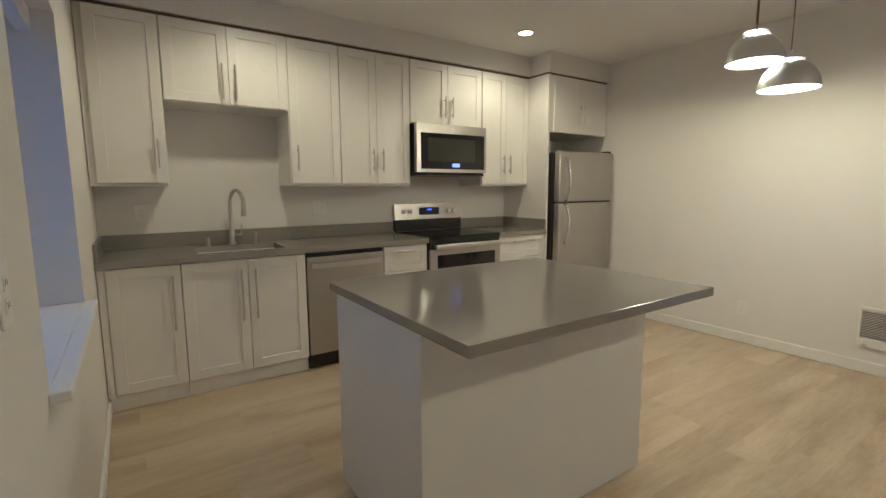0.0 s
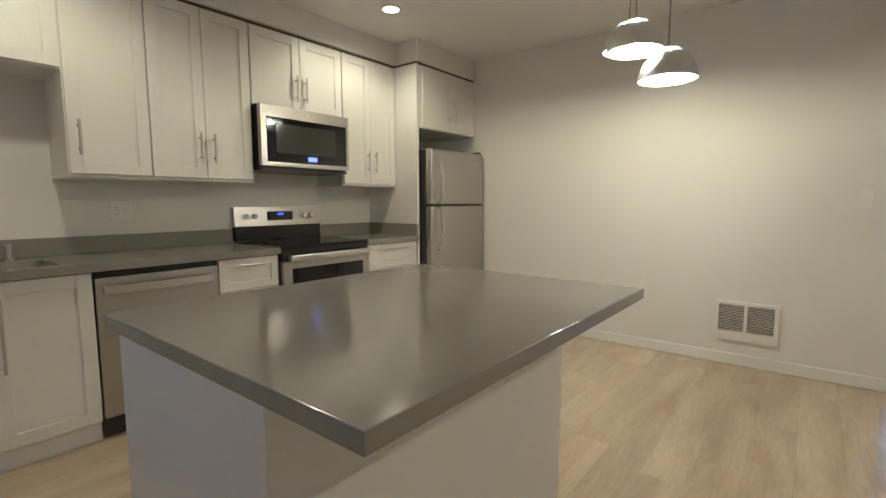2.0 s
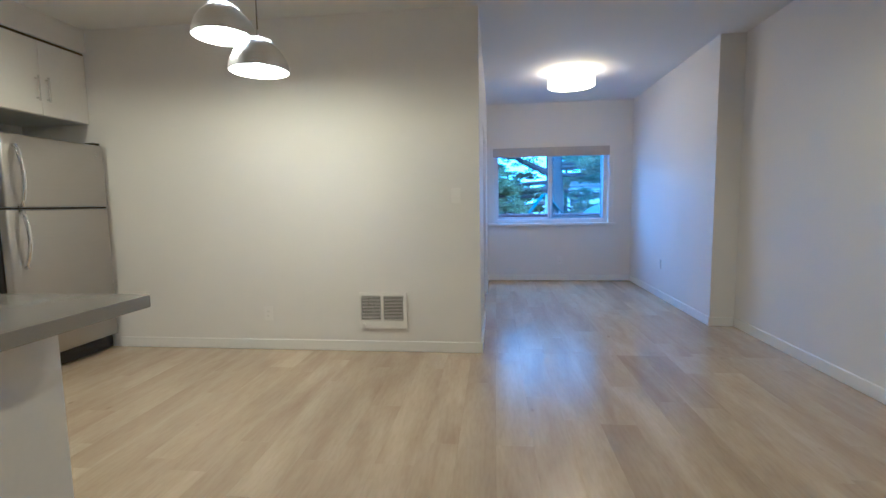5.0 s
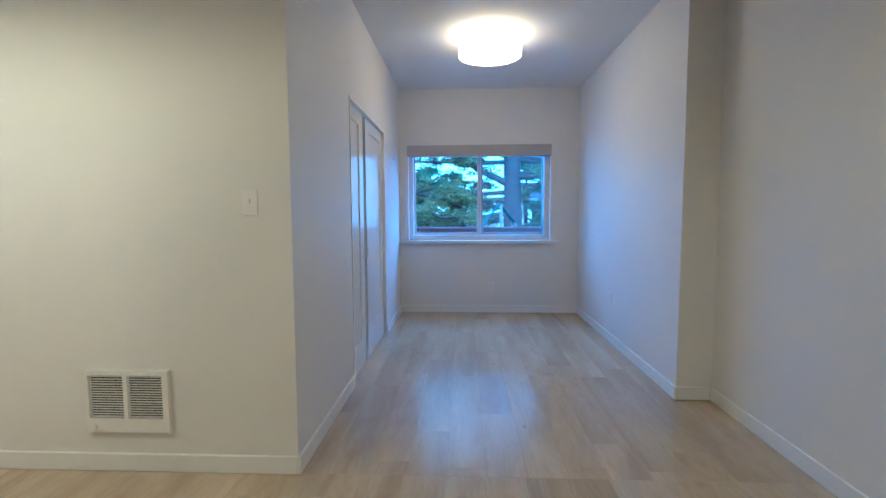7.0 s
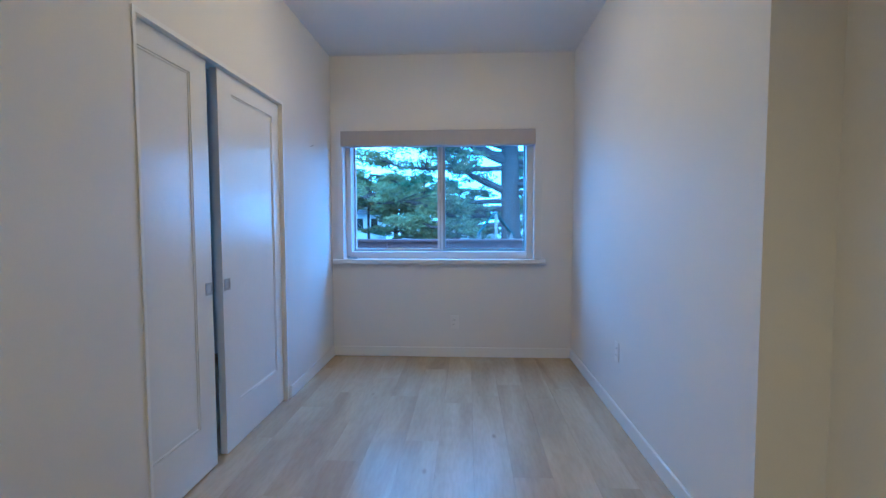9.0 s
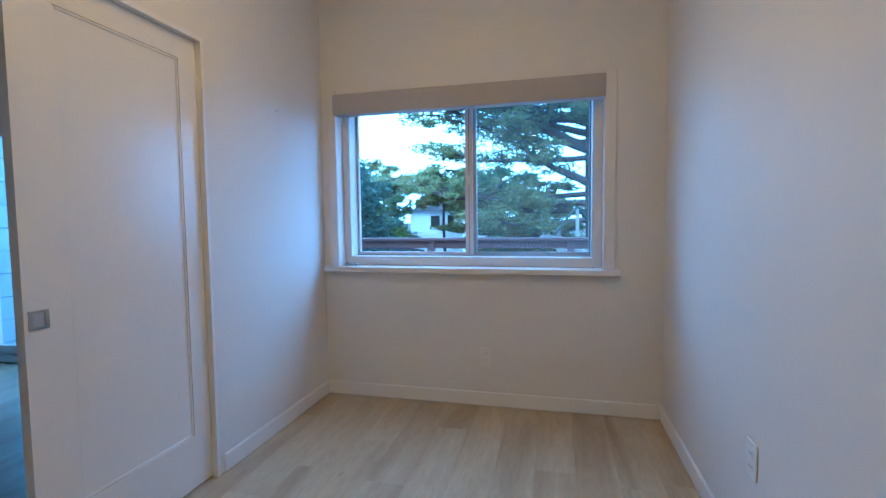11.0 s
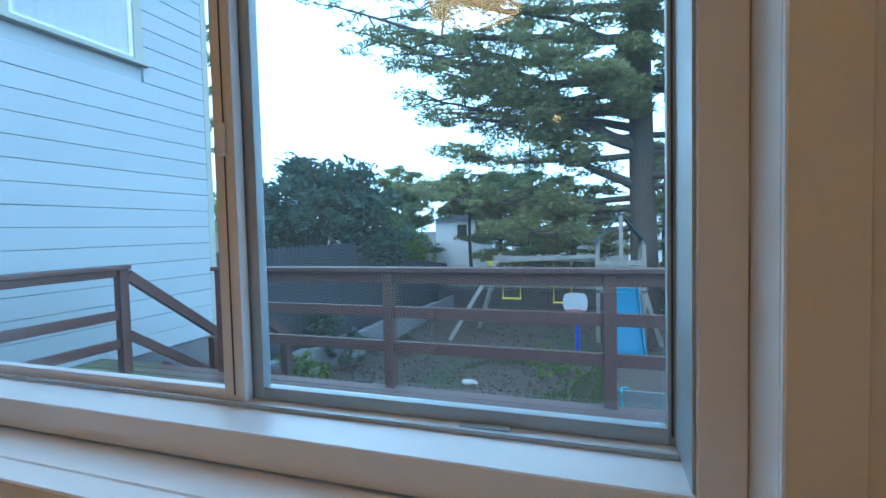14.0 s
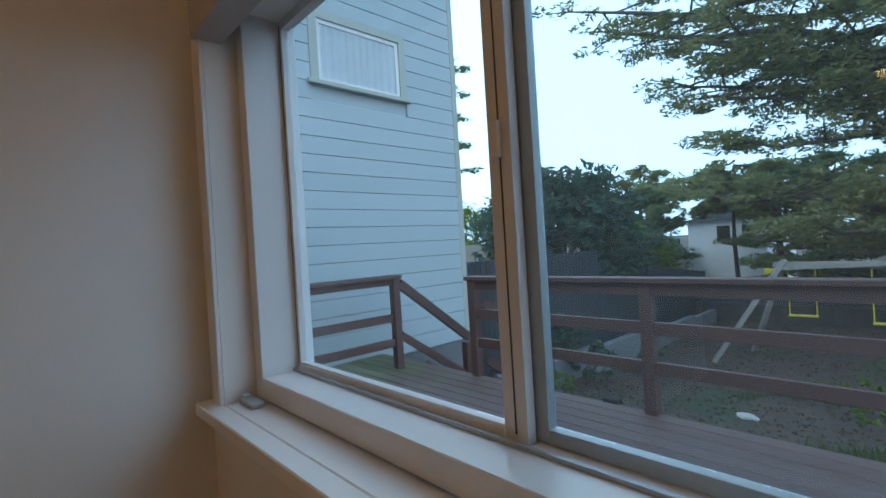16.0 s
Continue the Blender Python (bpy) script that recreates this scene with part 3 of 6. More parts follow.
part("body", boxes((3.3455, 3.1365, 1.862, XH - 0.002, YN - 0.001, ZU1), bevel=0.001), "cab", fc)
part("filler", boxes((3.346, 3.125, 1.864, 3.405, 3.136, ZU1 - 0.002)), "cab", fc)
for a, b, h in ((3.407, 3.805, 3.768), (3.807, XH - 0.004, 3.846)):
    dr = part("door", boxes((a, 3.115, 1.865, b - 0.001, 3.136, ZU1 - 0.003), bevel=0.0015), "cab", fc)
    bm = tube([(h, 3.087, 1.96), (h, 3.087, 2.14)], 0.0068, 10)
    for q in (1.98, 2.12):
        tube([(h, 3.115, q), (h, 3.087, q)], 0.0055, 8, bm)
    smooth(part("handle", bm, "nickel", dr, "satin nickel bar handle"))

# soffit above the cabinets; a dark strip under it paints the shade of the reveal
structure("soffit", boxes((XW, 3.355, 2.418, 3.318, YN, CEIL), (3.318, 3.095, 2.418, XH, YN, CEIL)), "wall", "off-white boxed soffit above the cabinets", "soffit")
structure("soffit_reveal", boxes((XW, 3.385, 2.401, 3.32, YN, 2.4178), (3.32, 3.125, 2.401, XH, YN, 2.4178)), "gap", "dark strip coloured as the shade between cabinets and soffit", "trim")


def base_cabinet(name, x0, x1, label):
    c = thing(name, ((x0 + x1) / 2, YN, 0), label, "cabinet", "kitchen cabinets")
    part("body", boxes((x0 + 0.0008, YB + 0.0205, 0.098, x1 - 0.0008, YN - 0.001, 0.8735), bevel=0.001), "cab", c)
    part("toe_kick", boxes((x0 + 0.0008, YB + 0.035, 0.0, x1 - 0.0008, YB + 0.053, 0.097)), "cab", c)
    return c


BASE = "white shaker base cabinet under the grey counter"
c = base_cabinet("base_cabinet", XW + 0.004, 0.150, BASE + ", single door")
part("filler", boxes((XW + 0.005, YB + 0.006, 0.10, -0.234, YB + 0.020, 0.868)), "cab", c)
shaker_door(c, -0.232, 0.105, 0.149, 0.868, YB, (0.100, 0.46, 0.80))
c = base_cabinet("sink_cabinet", 0.150, 0.926, "white shaker sink cabinet with two doors")
shaker_door(c, 0.151, 0.105, 0.538, 0.868, YB, (0.494, 0.46, 0.80))
shaker_door(c, 0.538, 0.105, 0.925, 0.868, YB, (0.582, 0.46, 0.80))
for x0, x1 in ((1.543, 1.944), (2.721, 3.318)):
    c = base_cabinet("drawer_cabinet", x0, x1, "white base cabinet with shaker drawers beside the range")
    m_ = (x0 + x1) / 2
    hw = 0.085 if x1 < 2 else 0.13
    for z0, z1 in ((0.665, 0.868), (0.385, 0.663), (0.105, 0.383)):
        shaker_door(c, x0 + 0.002, z0, x1 - 0.002, z1, YB, (m_ - hw, m_ + hw, z1 - 0.045), True, 0.052)

# counter with the sink cut-out
SX0, SX1, SK0, SK1 = 0.26, 0.82, 3.20, 3.56
ct = thing("countertop", (0.85, YN, 0.874), "grey speckled quartz countertop with a sink cut-out", "countertop")
part("slab", boxes((XW + 0.002, YC, 0.8745, SX0, YN - 0.001, 0.914), (SX1, YC, 0.8745, 1.945, YN - 0.001, 0.914),
                   (SX0, YC, 0.8745, SX1, SK0, 0.914), (SX0, SK1, 0.8745, SX1, YN - 0.001, 0.914)), "quartz", ct)
part("backsplash", boxes((XW + 0.002, YN - 0.021, 0.9145, 1.945, YN - 0.001, 1.016), bevel=0.001), "quartz", ct)
part("side_splash", boxes((XW + 0.002, YC + 0.01, 0.9145, XW + 0.022, YN - 0.022, 1.016), bevel=0.001), "quartz", ct)
ct = thing("countertop", (3.0, YN, 0.874), "short grey quartz countertop between range and refrigerator", "countertop")
part("slab", boxes((2.719, YC, 0.8745, 3.3185, YN - 0.001, 0.914), bevel=0.0015), "quartz", ct)
part("backsplash", boxes((2.719, YN - 0.021, 0.9145, 3.298, YN - 0.001, 1.016), bevel=0.001), "quartz", ct)
part("side_splash", boxes((3.2985, YC + 0.01, 0.9145, 3.3185, YN - 0.001, 1.016), bevel=0.001), "quartz", ct)

sk = thing("kitchen_sink", (0.54, 3.38, 0.70), "undermount stainless steel single-bowl sink", "sink")
t_ = 0.006
part("bowl", boxes((SX0, SK0, 0.69, SX1, SK1, 0.69 + t_), (SX0 - t_, SK0 - t_, 0.69, SX0, SK1 + t_, 0.8735), (SX1, SK0 - t_, 0.69, SX1 + t_, SK1 + t_, 0.8735),
                   (SX0, SK0 - t_, 0.69, SX1, SK0, 0.8735), (SX0, SK1, 0.69, SX1, SK1 + t_, 0.8735)), "steel_h", sk)
smooth(part("drain", lathe([(0.0, 0.697), (0.025, 0.697), (0.045, 0.7), (0.045, 0.696)], (0.54, 3.38, 0), 24), "chrome", sk))

fa = thing("kitchen_faucet", (0.535, 3.62, 0.914), "tall brushed nickel gooseneck faucet behind the sink", "faucet")
smooth(part("base", lathe([(0.0, 0.9142), (0.028, 0.9142), (0.028, 0.922), (0.021, 0.928), (0.019, 1.02), (0.016, 1.03)], (0.535, 3.62, 0), 24), "nickel", fa))
arc = [(0.535, 3.62, 1.02), (0.535, 3.62, 1.20)]
for i in range(13):
    a = math.pi * i / 12 * 0.94
    arc.append((0.535 + 0.03 * (1 - math.cos(a)), 3.62 - 0.085 * (1 - math.cos(a)), 1.21 + 0.105 * math.sin(a)))
smooth(part("spout", tube(arc, 0.013, 14), "nickel", fa))
e_ = arc[-1]
smooth(part("spray_head", tube([e_, (e_[0], e_[1], e_[2] - 0.03), (e_[0], e_[1], e_[2] - 0.10)], [0.0135, 0.016, 0.018], 14), "nickel", fa))
smooth(part("lever", tube([(0.555, 3.62, 0.985), (0.60, 3.615, 0.985), (0.605, 3.612, 1.06)], [0.013, 0.011, 0.006], 10), "nickel", fa))
for x, h, nm, lb in ((0.70, 0.075, "soap_dispenser", "brushed nickel soap dispenser beside the faucet"), (0.37, 0.045, "air_gap", "small brushed nickel air gap cap beside the faucet")):
    s = thing(nm, (x, 3.61, 0.914), lb, "dispenser")
    smooth(part("body", lathe([(0.0, 0.9142), (0.022, 0.9142), (0.022, 0.921), (0.014, 0.926), (0.014, 0.914 + h), (0.017, 0.915 + h), (0.017, 0.925 + h), (0.0, 0.929 + h)], (x, 3.61, 0), 20), "nickel", s))
    if h > 0.06:
        smooth(part("nozzle", tube([(x, 3.61, 0.985), (x, 3.56, 0.985)], 0.006, 8), "nickel", s))

# dishwasher
dw = thing("dishwasher", (1.243, YN, 0), "stainless steel dishwasher built in under the counter", "dishwasher")
part("body", boxes((0.930, YB + 0.02, 0.02, 1.538, YN - 0.01, 0.868)), "black", dw)
part("door_panel", boxes((0.932, YB - 0.008, 0.115, 1.536, YB + 0.0195, 0.838), bevel=0.004, seg=2), "steel", dw)
part("control_strip", boxes((0.932, YB + 0.004, 0.8385, 1.536, YB + 0.0195, 0.866)), "blackglass", dw)
hb = [(0.967 + 0.534 * i / 10, YB - 0.03 - 0.026 * math.sin(math.pi * i / 10), 0.775) for i in range(11)]
bm = bmesh.new()
for p_, q_ in zip(hb, hb[1:]):
    vs = [bm.verts.new(v) for v in ((p_[0], p_[1], 0.757), (q_[0], q_[1], 0.757), (q_[0], q_[1], 0.795), (p_[0], p_[1], 0.795),
                                    (p_[0], p_[1] + 0.014, 0.757), (q_[0], q_[1] + 0.014, 0.757), (q_[0], q_[1] + 0.014, 0.795), (p_[0], p_[1] + 0.014, 0.795))]
    for f in ((0, 1, 2, 3), (7, 6, 5, 4), (0, 4, 5, 1), (3, 2, 6, 7)):
        bm.faces.new([vs[k] for k in f])
add_box(bm, 0.962, YB - 0.034, 0.757, 0.977, YB - 0.006, 0.795)
add_box(bm, 1.491, YB - 0.034, 0.757, 1.506, YB - 0.006, 0.795)
bmesh.ops.remove_doubles(bm, verts=bm.verts, dist=1e-5)
smooth(part("handle", bm, "nickel", dw, "curved stainless bar handle"))
part("kick_plate", boxes((0.934, YB + 0.045, 0.0, 1.534, YB + 0.055, 0.112)), "black", dw)

# range
rg = thing("electric_range", (2.332, YN, 0), "stainless and black electric range with glass cooktop", "range")
RX0, RX1 = 1.951, 2.713
part("body", boxes((RX0, 3.125, 0.03, RX1, 3.735, 0.900), bevel=0.002), "black", rg)
ckt = part("cooktop", boxes((RX0 - 0.002, 3.095, 0.9005, RX1 + 0.002, 3.70, 0.921), bevel=0.005, seg=2), "blackglass", rg)
for cx, cy, cr in ((2.15, 3.27, 0.105), (2.52, 3.27, 0.085), (2.15, 3.53, 0.08), (2.52, 3.53, 0.105)):
    bm = bmesh.new()
    for k in range(40):
        a, b = 2 * math.pi * k / 40, 2 * math.pi * (k + 1) / 40
        q = [(cx + r * math.cos(w), cy + r * math.sin(w), 0.9222) for r, w in ((cr, a), (cr, b), (cr - 0.004, b), (cr - 0.004, a))]
        bm.faces.new([bm.verts.new(v) for v in q])
    part("burner_ring", bm, "darkglass", ckt)
bm = bmesh.new()
for lo, hi, nm, mt in ((1.03, 1.176, "control_panel", "steel_h"), (0.9215, 1.0295, "backguard", "black")):
    bm = bmesh.new()
    yb = 3.738
    ya, yc = (3.690, 3.715) if nm == "control_panel" else (3.702, 3.702)
    vs = [bm.verts.new(v) for v in ((RX0, ya, lo), (RX1, ya, lo), (RX1, yb, lo), (RX0, yb, lo), (RX0, yc, hi), (RX1, yc, hi), (RX1, yb, hi), (RX0, yb, hi))]
    for f in ((0, 1, 2, 3), (4, 5, 6, 7), (0, 1, 5, 4), (1, 2, 6, 5), (2, 3, 7, 6), (3, 0, 4, 7)):
        bm.faces.new([vs[k] for k in f])
    bmesh.ops.bevel(bm, geom=bm.edges[:], offset=0.003, segments=2, affect="EDGES")
    pnl = part(nm, bm, mt, rg)
    if nm == "control_panel":
        cp = pnl
part("display", boxes((2.215, 3.694, 1.070, 2.440, 3.704, 1.140), bevel=0.002), "blackglass", cp, "black glass oven display")
part("clock_digits", boxes((2.305, 3.6925, 1.112, 2.318, 3.6937, 1.128), (2.322, 3.6925, 1.112, 2.335, 3.6937, 1.128), (2.339, 3.6925, 1.112, 2.352, 3.6937, 1.128)), "blue", cp, "glowing blue clock")
for kx in (2.035, 2.105, 2.545, 2.615):
    smooth(part("knob", lathe([(0.0, 0.0), (0.021, 0.0), (0.021, -0.006), (0.019, -0.028), (0.0, -0.03)], (kx, 3.700, 1.105), 20, "Y"), "chrome", cp, "chrome control knob"))
od = part("oven_door", boxes((RX0 + 0.004, 3.085, 0.225, RX1 - 0.004, 3.124, 0.815), bevel=0.004, seg=2), "steel_h", rg)
part("oven_window", boxes((2.02, 3.0815, 0.42, 2.645, 3.0845, 0.765), bevel=0.001), "blackglass", od, "black glass oven window")
part("vent_strip", boxes((RX0 + 0.004, 3.10, 0.8165, RX1 - 0.004, 3.124, 0.899)), "black", rg)
bm = boxes((1.985, 3.035, 0.815, 2.68, 3.052, 0.860), bevel=0.006, seg=2)
for q in (2.0, 2.64):
    add_box(bm, q, 3.05, 0.822, q + 0.025, 3.0995, 0.853)
smooth(part("handle", bm, "nickel", od, "wide stainless oven handle"))
part("storage_drawer", boxes((RX0 + 0.004, 3.088, 0.055, RX1 - 0.004, 3.124, 0.215), bevel=0.004), "steel_h", rg)

# microwave
mw = thing("microwave", (2.332, YN, 1.45), "over-the-range stainless microwave with blue display", "microwave")
MX0, MX1 = 1.955, 2.705
part("body", boxes((MX0, 3.335, 1.448, MX1, YN - 0.001, 1.8735), bevel=0.002), "black", mw)
part("door_frame", boxes((MX0, 3.295, 1.795, MX1, 3.3345, 1.872), (MX0, 3.295, 1.462, MX0 + 0.042, 3.3345, 1.795), (MX1 - 0.022, 3.295, 1.462, MX1, 3.3345, 1.795), (MX0 + 0.042, 3.295, 1.462, MX1 - 0.022, 3.3345, 1.490)), "steel_h", mw)
dg = part("door_glass", boxes((MX0 + 0.0425, 3.300, 1.4905, MX1 - 0.0225, 3.3345, 1.7945)), "blackglass", mw)
part("view_window", boxes((MX0 + 0.115, 3.2985, 1.555, MX1 - 0.125, 3.2996, 1.755)), "darkglass", dg)
part("display", boxes((2.325, 3.2985, 1.508, 2.405, 3.2996, 1.540)), "blue", dg, "glowing blue clock display")
part("bottom_vent", boxes((MX0 + 0.01, 3.31, 1.434, MX1 - 0.01, 3.74, 1.4475)), "black", mw)
smooth(part("badge", lathe([(0.0, 0.0), (0.011, 0.0), (0.011, -0.002), (0.0, -0.002)], (2.33, 3.2945, 1.835), 16, "Y"), "nickel", mw))

# refrigerator
fr = thing("refrigerator", (3.75, 3.4, 0), "stainless top-freezer refrigerator with black sides", "refrigerator")
FX0, FX1, FY = 3.362, 4.165, 2.985
part("body", boxes((FX0, FY + 0.075, 0.02, FX1, 3.735, 1.665), bevel=0.004), "fridge_side", fr)
for nm, z0, z1, hz in (("freezer_door", 1.186, 1.678, (1.20, 1.60)), ("fridge_door", 0.125, 1.174, (0.78, 1.155))):
    bm = boxes((FX0 - 0.002, FY, z0, FX1 + 0.002, FY + 0.07, z1), bevel=0.014, seg=3)
    d = smooth(part(nm, bm, "steel", fr))
    n_ = 12
    pts = []
    for i in range(n_ + 1):
        z = hz[0] + (hz[1] - hz[0]) * i / n_
        u = i / n_ if nm == "freezer_door" else 1 - i / n_
        pts.append((FX0 + 0.085, FY - 0.012 - 0.045 * math.sin(math.pi * min(1, 0.10 + u * 0.86)), z))
    pts = [(FX0 + 0.085, FY + 0.002, pts[0][2])] + pts + [(FX0 + 0.085, FY + 0.002, pts[-1][2])]
    smooth(part("handle", tube(pts, 0.014, 12), "chrome", d, "long curved metal handle"))
part("door_gap", boxes((FX0 + 0.004, FY + 0.012, 1.1745, FX1 - 0.004, FY + 0.074, 1.1855)), "black", fr)
part("kick_grille", boxes((FX0 + 0.01, FY + 0.05, 0.015, FX1 - 0.01, FY + 0.074, 0.115)), "black", fr)
part("hinge_cover", boxes((FX1 - 0.07, FY + 0.02, 1.679, FX1 - 0.005, FY + 0.10, 1.697), bevel=0.004), "fridge_side", fr)
smooth(part("badge", lathe([(0.0, 0.0), (0.012, 0.0), (0.012, -0.0015), (0.0, -0.0015)], (4.09, FY - 0.0005, 1.60), 16, "Y"), "chrome", fr))

# island
il = thing("kitchen_island", (1.24, 1.42, 0), "white kitchen island with an overhanging grey quartz top", "island")
part("base", boxes((0.640, 1.078, 0.0, 1.845, 1.785, 0.8825), bevel=0.002), "island", il)
part("top_slab", boxes((0.618, 0.80, 0.883, 1.870, 1.812, 0.920), bevel=0.0025, seg=2), "quartz", il)


# ---- lamps ----
def pendant(x, y, z):
    p = thing("pendant_lamp", (x, y, z), "spun aluminium dome pendant lamp, lit", "pendant lamp", "pendant lamp cluster")
    prof = [(0.150, 0.0), (0.148, 0.022), (0.141, 0.050), (0.127, 0.080), (0.106, 0.108), (0.082, 0.130), (0.064, 0.141)]
    smooth(part("shade", lathe(prof + [(r - 0.002, h - 0.002) for r, h in reversed(prof)], (x, y, z), 48), "spun", p))
    smooth(part("shade_lining", lathe([(r - 0.0035, h - 0.003) for r, h in prof], (x, y, z), 48), "lining", p, "white lit inside of the shade"))
    smooth(part("cap", lathe([(0.0, 0.166), (0.055, 0.164), (0.067, 0.157), (0.068, 0.152), (0.0, 0.152)], (x, y, z), 40), "spun", p, "round metal cap over a glowing gap"))
    for k in range(3):
        a = 2.1 * k + 0.4
        part("cap_pin", tube([(x + 0.058 * math.cos(a), y + 0.058 * math.sin(a), z + 0.139), (x + 0.058 * math.cos(a), y + 0.058 * math.sin(a), z + 0.153)], 0.003, 6), "nickel", p)
    smooth(part("bulb", lathe([(0.0, 0.030), (0.026, 0.038), (0.032, 0.062), (0.022, 0.092), (0.014, 0.117), (0.014, 0.152)], (x, y, z), 24), "bulb", p))
    smooth(part("stem", tube([(x, y, z + 0.166), (x, y, z + 0.205)], 0.007, 10), "chrome", p, "short bright metal stem"))
    part("cord", tube([(x, y, z + 0.205), (x, y, CEIL - 0.024)], 0.0035, 8), "cord", p, "grey lamp cord")
    smooth(part("ceiling_rose", lathe([(0.0, CEIL - 0.0005), (0.06, CEIL - 0.0005), (0.06, CEIL - 0.015), (0.05, CEIL - 0.025), (0.0, CEIL - 0.025)], (x, y, 0), 32), "nickel", p))


M["lining"] = mat("white_shade_lining", (0.85, 0.85, 0.83), 0.5, vary=0.01)
M["cord"] = mat("grey_cord", (0.16, 0.15, 0.14), 0.6)
for x, y, z in PENDANTS:
    pendant(x, y, z)

dl = thing("drum_ceiling_light", (6.08, -1.033, CEIL), "white fabric drum ceiling light, lit", "ceiling light")
smooth(part("shade", lathe([(0.253, 2.592), (0.253, 2.440), (0.251, 2.440), (0.251, 2.592)], (6.08, -1.033, 0), 64), "drum", dl))
smooth(part("diffuser", lathe([(0.0, 2.445), (0.250, 2.445), (0.250, 2.449), (0.0, 2.449)], (6.08, -1.033, 0), 64), "drum", dl))
smooth(part("rim", lathe([(0.2535, 2.442), (0.2545, 2.442), (0.2545, 2.446), (0.2535, 2.446)], (6.08, -1.033, 0), 64), "cord", dl))
part("ceiling_plate", lathe([(0.0, 2.5995), (0.12, 2.5995), (0.12, 2.58), (0.0, 2.58)], (6.08, -1.033, 0), 32), "plate", dl)
# Fittings for the known downlight and the three added ones.
for x, y in DOWNLIGHTS:
    d = thing("recessed_downlight", (x, y, CEIL), "round white recessed downlight, lit, one of four, three of them added unseen", "downlight", "recessed downlights")
    smooth(part("trim_ring", lathe([(0.078, CEIL - 0.0006), (0.078, CEIL - 0.005), (0.058, CEIL - 0.007), (0.058, CEIL - 0.0006)], (x, y, 0), 40), "plate", d))
    smooth(part("lens", lathe([(0.0, CEIL - 0.002), (0.0575, CEIL - 0.002), (0.0575, CEIL - 0.003), (0.0, CEIL - 0.003)], (x, y, 0), 40), "downlens", d))

# ---- wall heater, plates ----
ht = thing("wall_heater", (XH, 0.70, 0.18), "white recessed electric wall heater with two grilles", "heater")
HY0, HY1, HZ0, HZ1 = 0.508, 0.892, 0.188, 0.474
part("face_plate", boxes((XH - 0.022, HY0, HZ1 - 0.022, XH - 0.0005, HY1, HZ1), (XH - 0.022, HY0, HZ0, XH - 0.0005, HY1, HZ0 + 0.065), (XH - 0.022, HY0, HZ0 + 0.065, XH - 0.0005, HY0 + 0.028, HZ1 - 0.022),
                         (XH - 0.022, HY1 - 0.014, HZ0 + 0.065, XH - 0.0005, HY1, HZ1 - 0.022), (XH - 0.022, 0.697, HZ0 + 0.065, XH - 0.0005, 0.717, HZ1 - 0.022)), "plate", ht)
# Near-black sheet behind the louvers; its colour stands for the hollow's shade.
part("cavity", boxes((XH - 0.004, HY0 + 0.02, HZ0 + 0.06, XH - 0.0008, HY1 - 0.01, HZ1 - 0.02)), "dark", ht)
for y0, y1 in ((HY0 + 0.029, 0.696), (0.718, HY1 - 0.015)):
    for i in range(18):
        z = HZ0 + 0.072 + i * 0.0115
        part("louver", boxes((XH - 0.018, y0, z, XH - 0.012, y1, z + 0.0035)), "plate", ht)
smooth(part("thermostat_knob", lathe([(0.0, -0.034), (0.011, -0.034), (0.013, -0.022)], (XH, 0.855, HZ0 + 0.03), 16, "X"), "plate", ht))


def plate(name, centre, normal, label, kind_, gangs=1):
    """A wall plate with its toggle or sockets; normal is the wall's outward axis."""
    cx, cy, cz = centre
    p = thing(name, centre, label, kind_)

    def bx(u0, z0, u1, z1, d0, d1):
        if normal[0]:
            a, b = sorted((cx + normal[0] * d0, cx + normal[0] * d1))
            return (a, cy + u0, cz + z0, b, cy + u1, cz + z1)
        a, b = sorted((cy + normal[1] * d0, cy + normal[1] * d1))
        return (cx + u0, a, cz + z0, cx + u1, b, cz + z1)
    half = 0.036 + 0.023 * (gangs - 1)
    part("cover", boxes(bx(-half, -0.058, half, 0.058, 0.0005, 0.006), bevel=0.002), "plate", p)
    for g_ in range(gangs):
        u = (g_ - (gangs - 1) / 2) * 0.046
        if "switch" in name or g_:
            part("toggle", boxes(bx(u - 0.005, -0.004, u + 0.005, 0.016, 0.0062, 0.016), bevel=0.001), "plate", p)
            continue
        for z in (-0.02, 0.02):
            s = part("socket", boxes(bx(u - 0.017, z - 0.014, u + 0.017, z + 0.014, 0.0062, 0.0078), bevel=0.0006), "plate", p)
            # Thin dark blocks, coloured as the shade inside the slots.
            part("slot", boxes(bx(u - 0.008, z - 0.004, u - 0.006, z + 0.006, 0.0079, 0.0083), bx(u + 0.006, z - 0.004, u + 0.008, z + 0.006, 0.0079, 0.0083)), "dark", s)


plate("light_switch", (XH, 0.112, 1.224), (-1, 0), "white toggle light switch plate on the wall", "switch")
plate("wall_outlet", (XH, 1.66, 0.295), (-1, 0), "white electrical outlet low on the wall", "outlet")
plate("wall_outlet", (XF, -1.14, 0.305), (-1, 0), "white electrical outlet below the window", "outlet")
plate("wall_outlet", (6.43, YR, 0.40), (0, 1), "white electrical outlet low on the wall", "outlet")
plate("wall_outlet", (XW, 0.96, 1.145), (1, 0), "white electrical outlet beside the side window", "outlet")
plate("wall_outlet", (0.0, YN, 1.16), (0, -1), "white two-gang outlet and switch plate above the counter", "outlet", 2)
plate("wall_outlet", (1.25, YN, 1.16), (0, -1), "white two-gang outlet and switch plate above the counter", "outlet", 2)
nl = thing("wall_nail", (7.13, YL, 1.75), "small bare metal nail in the painted wall", "nail")
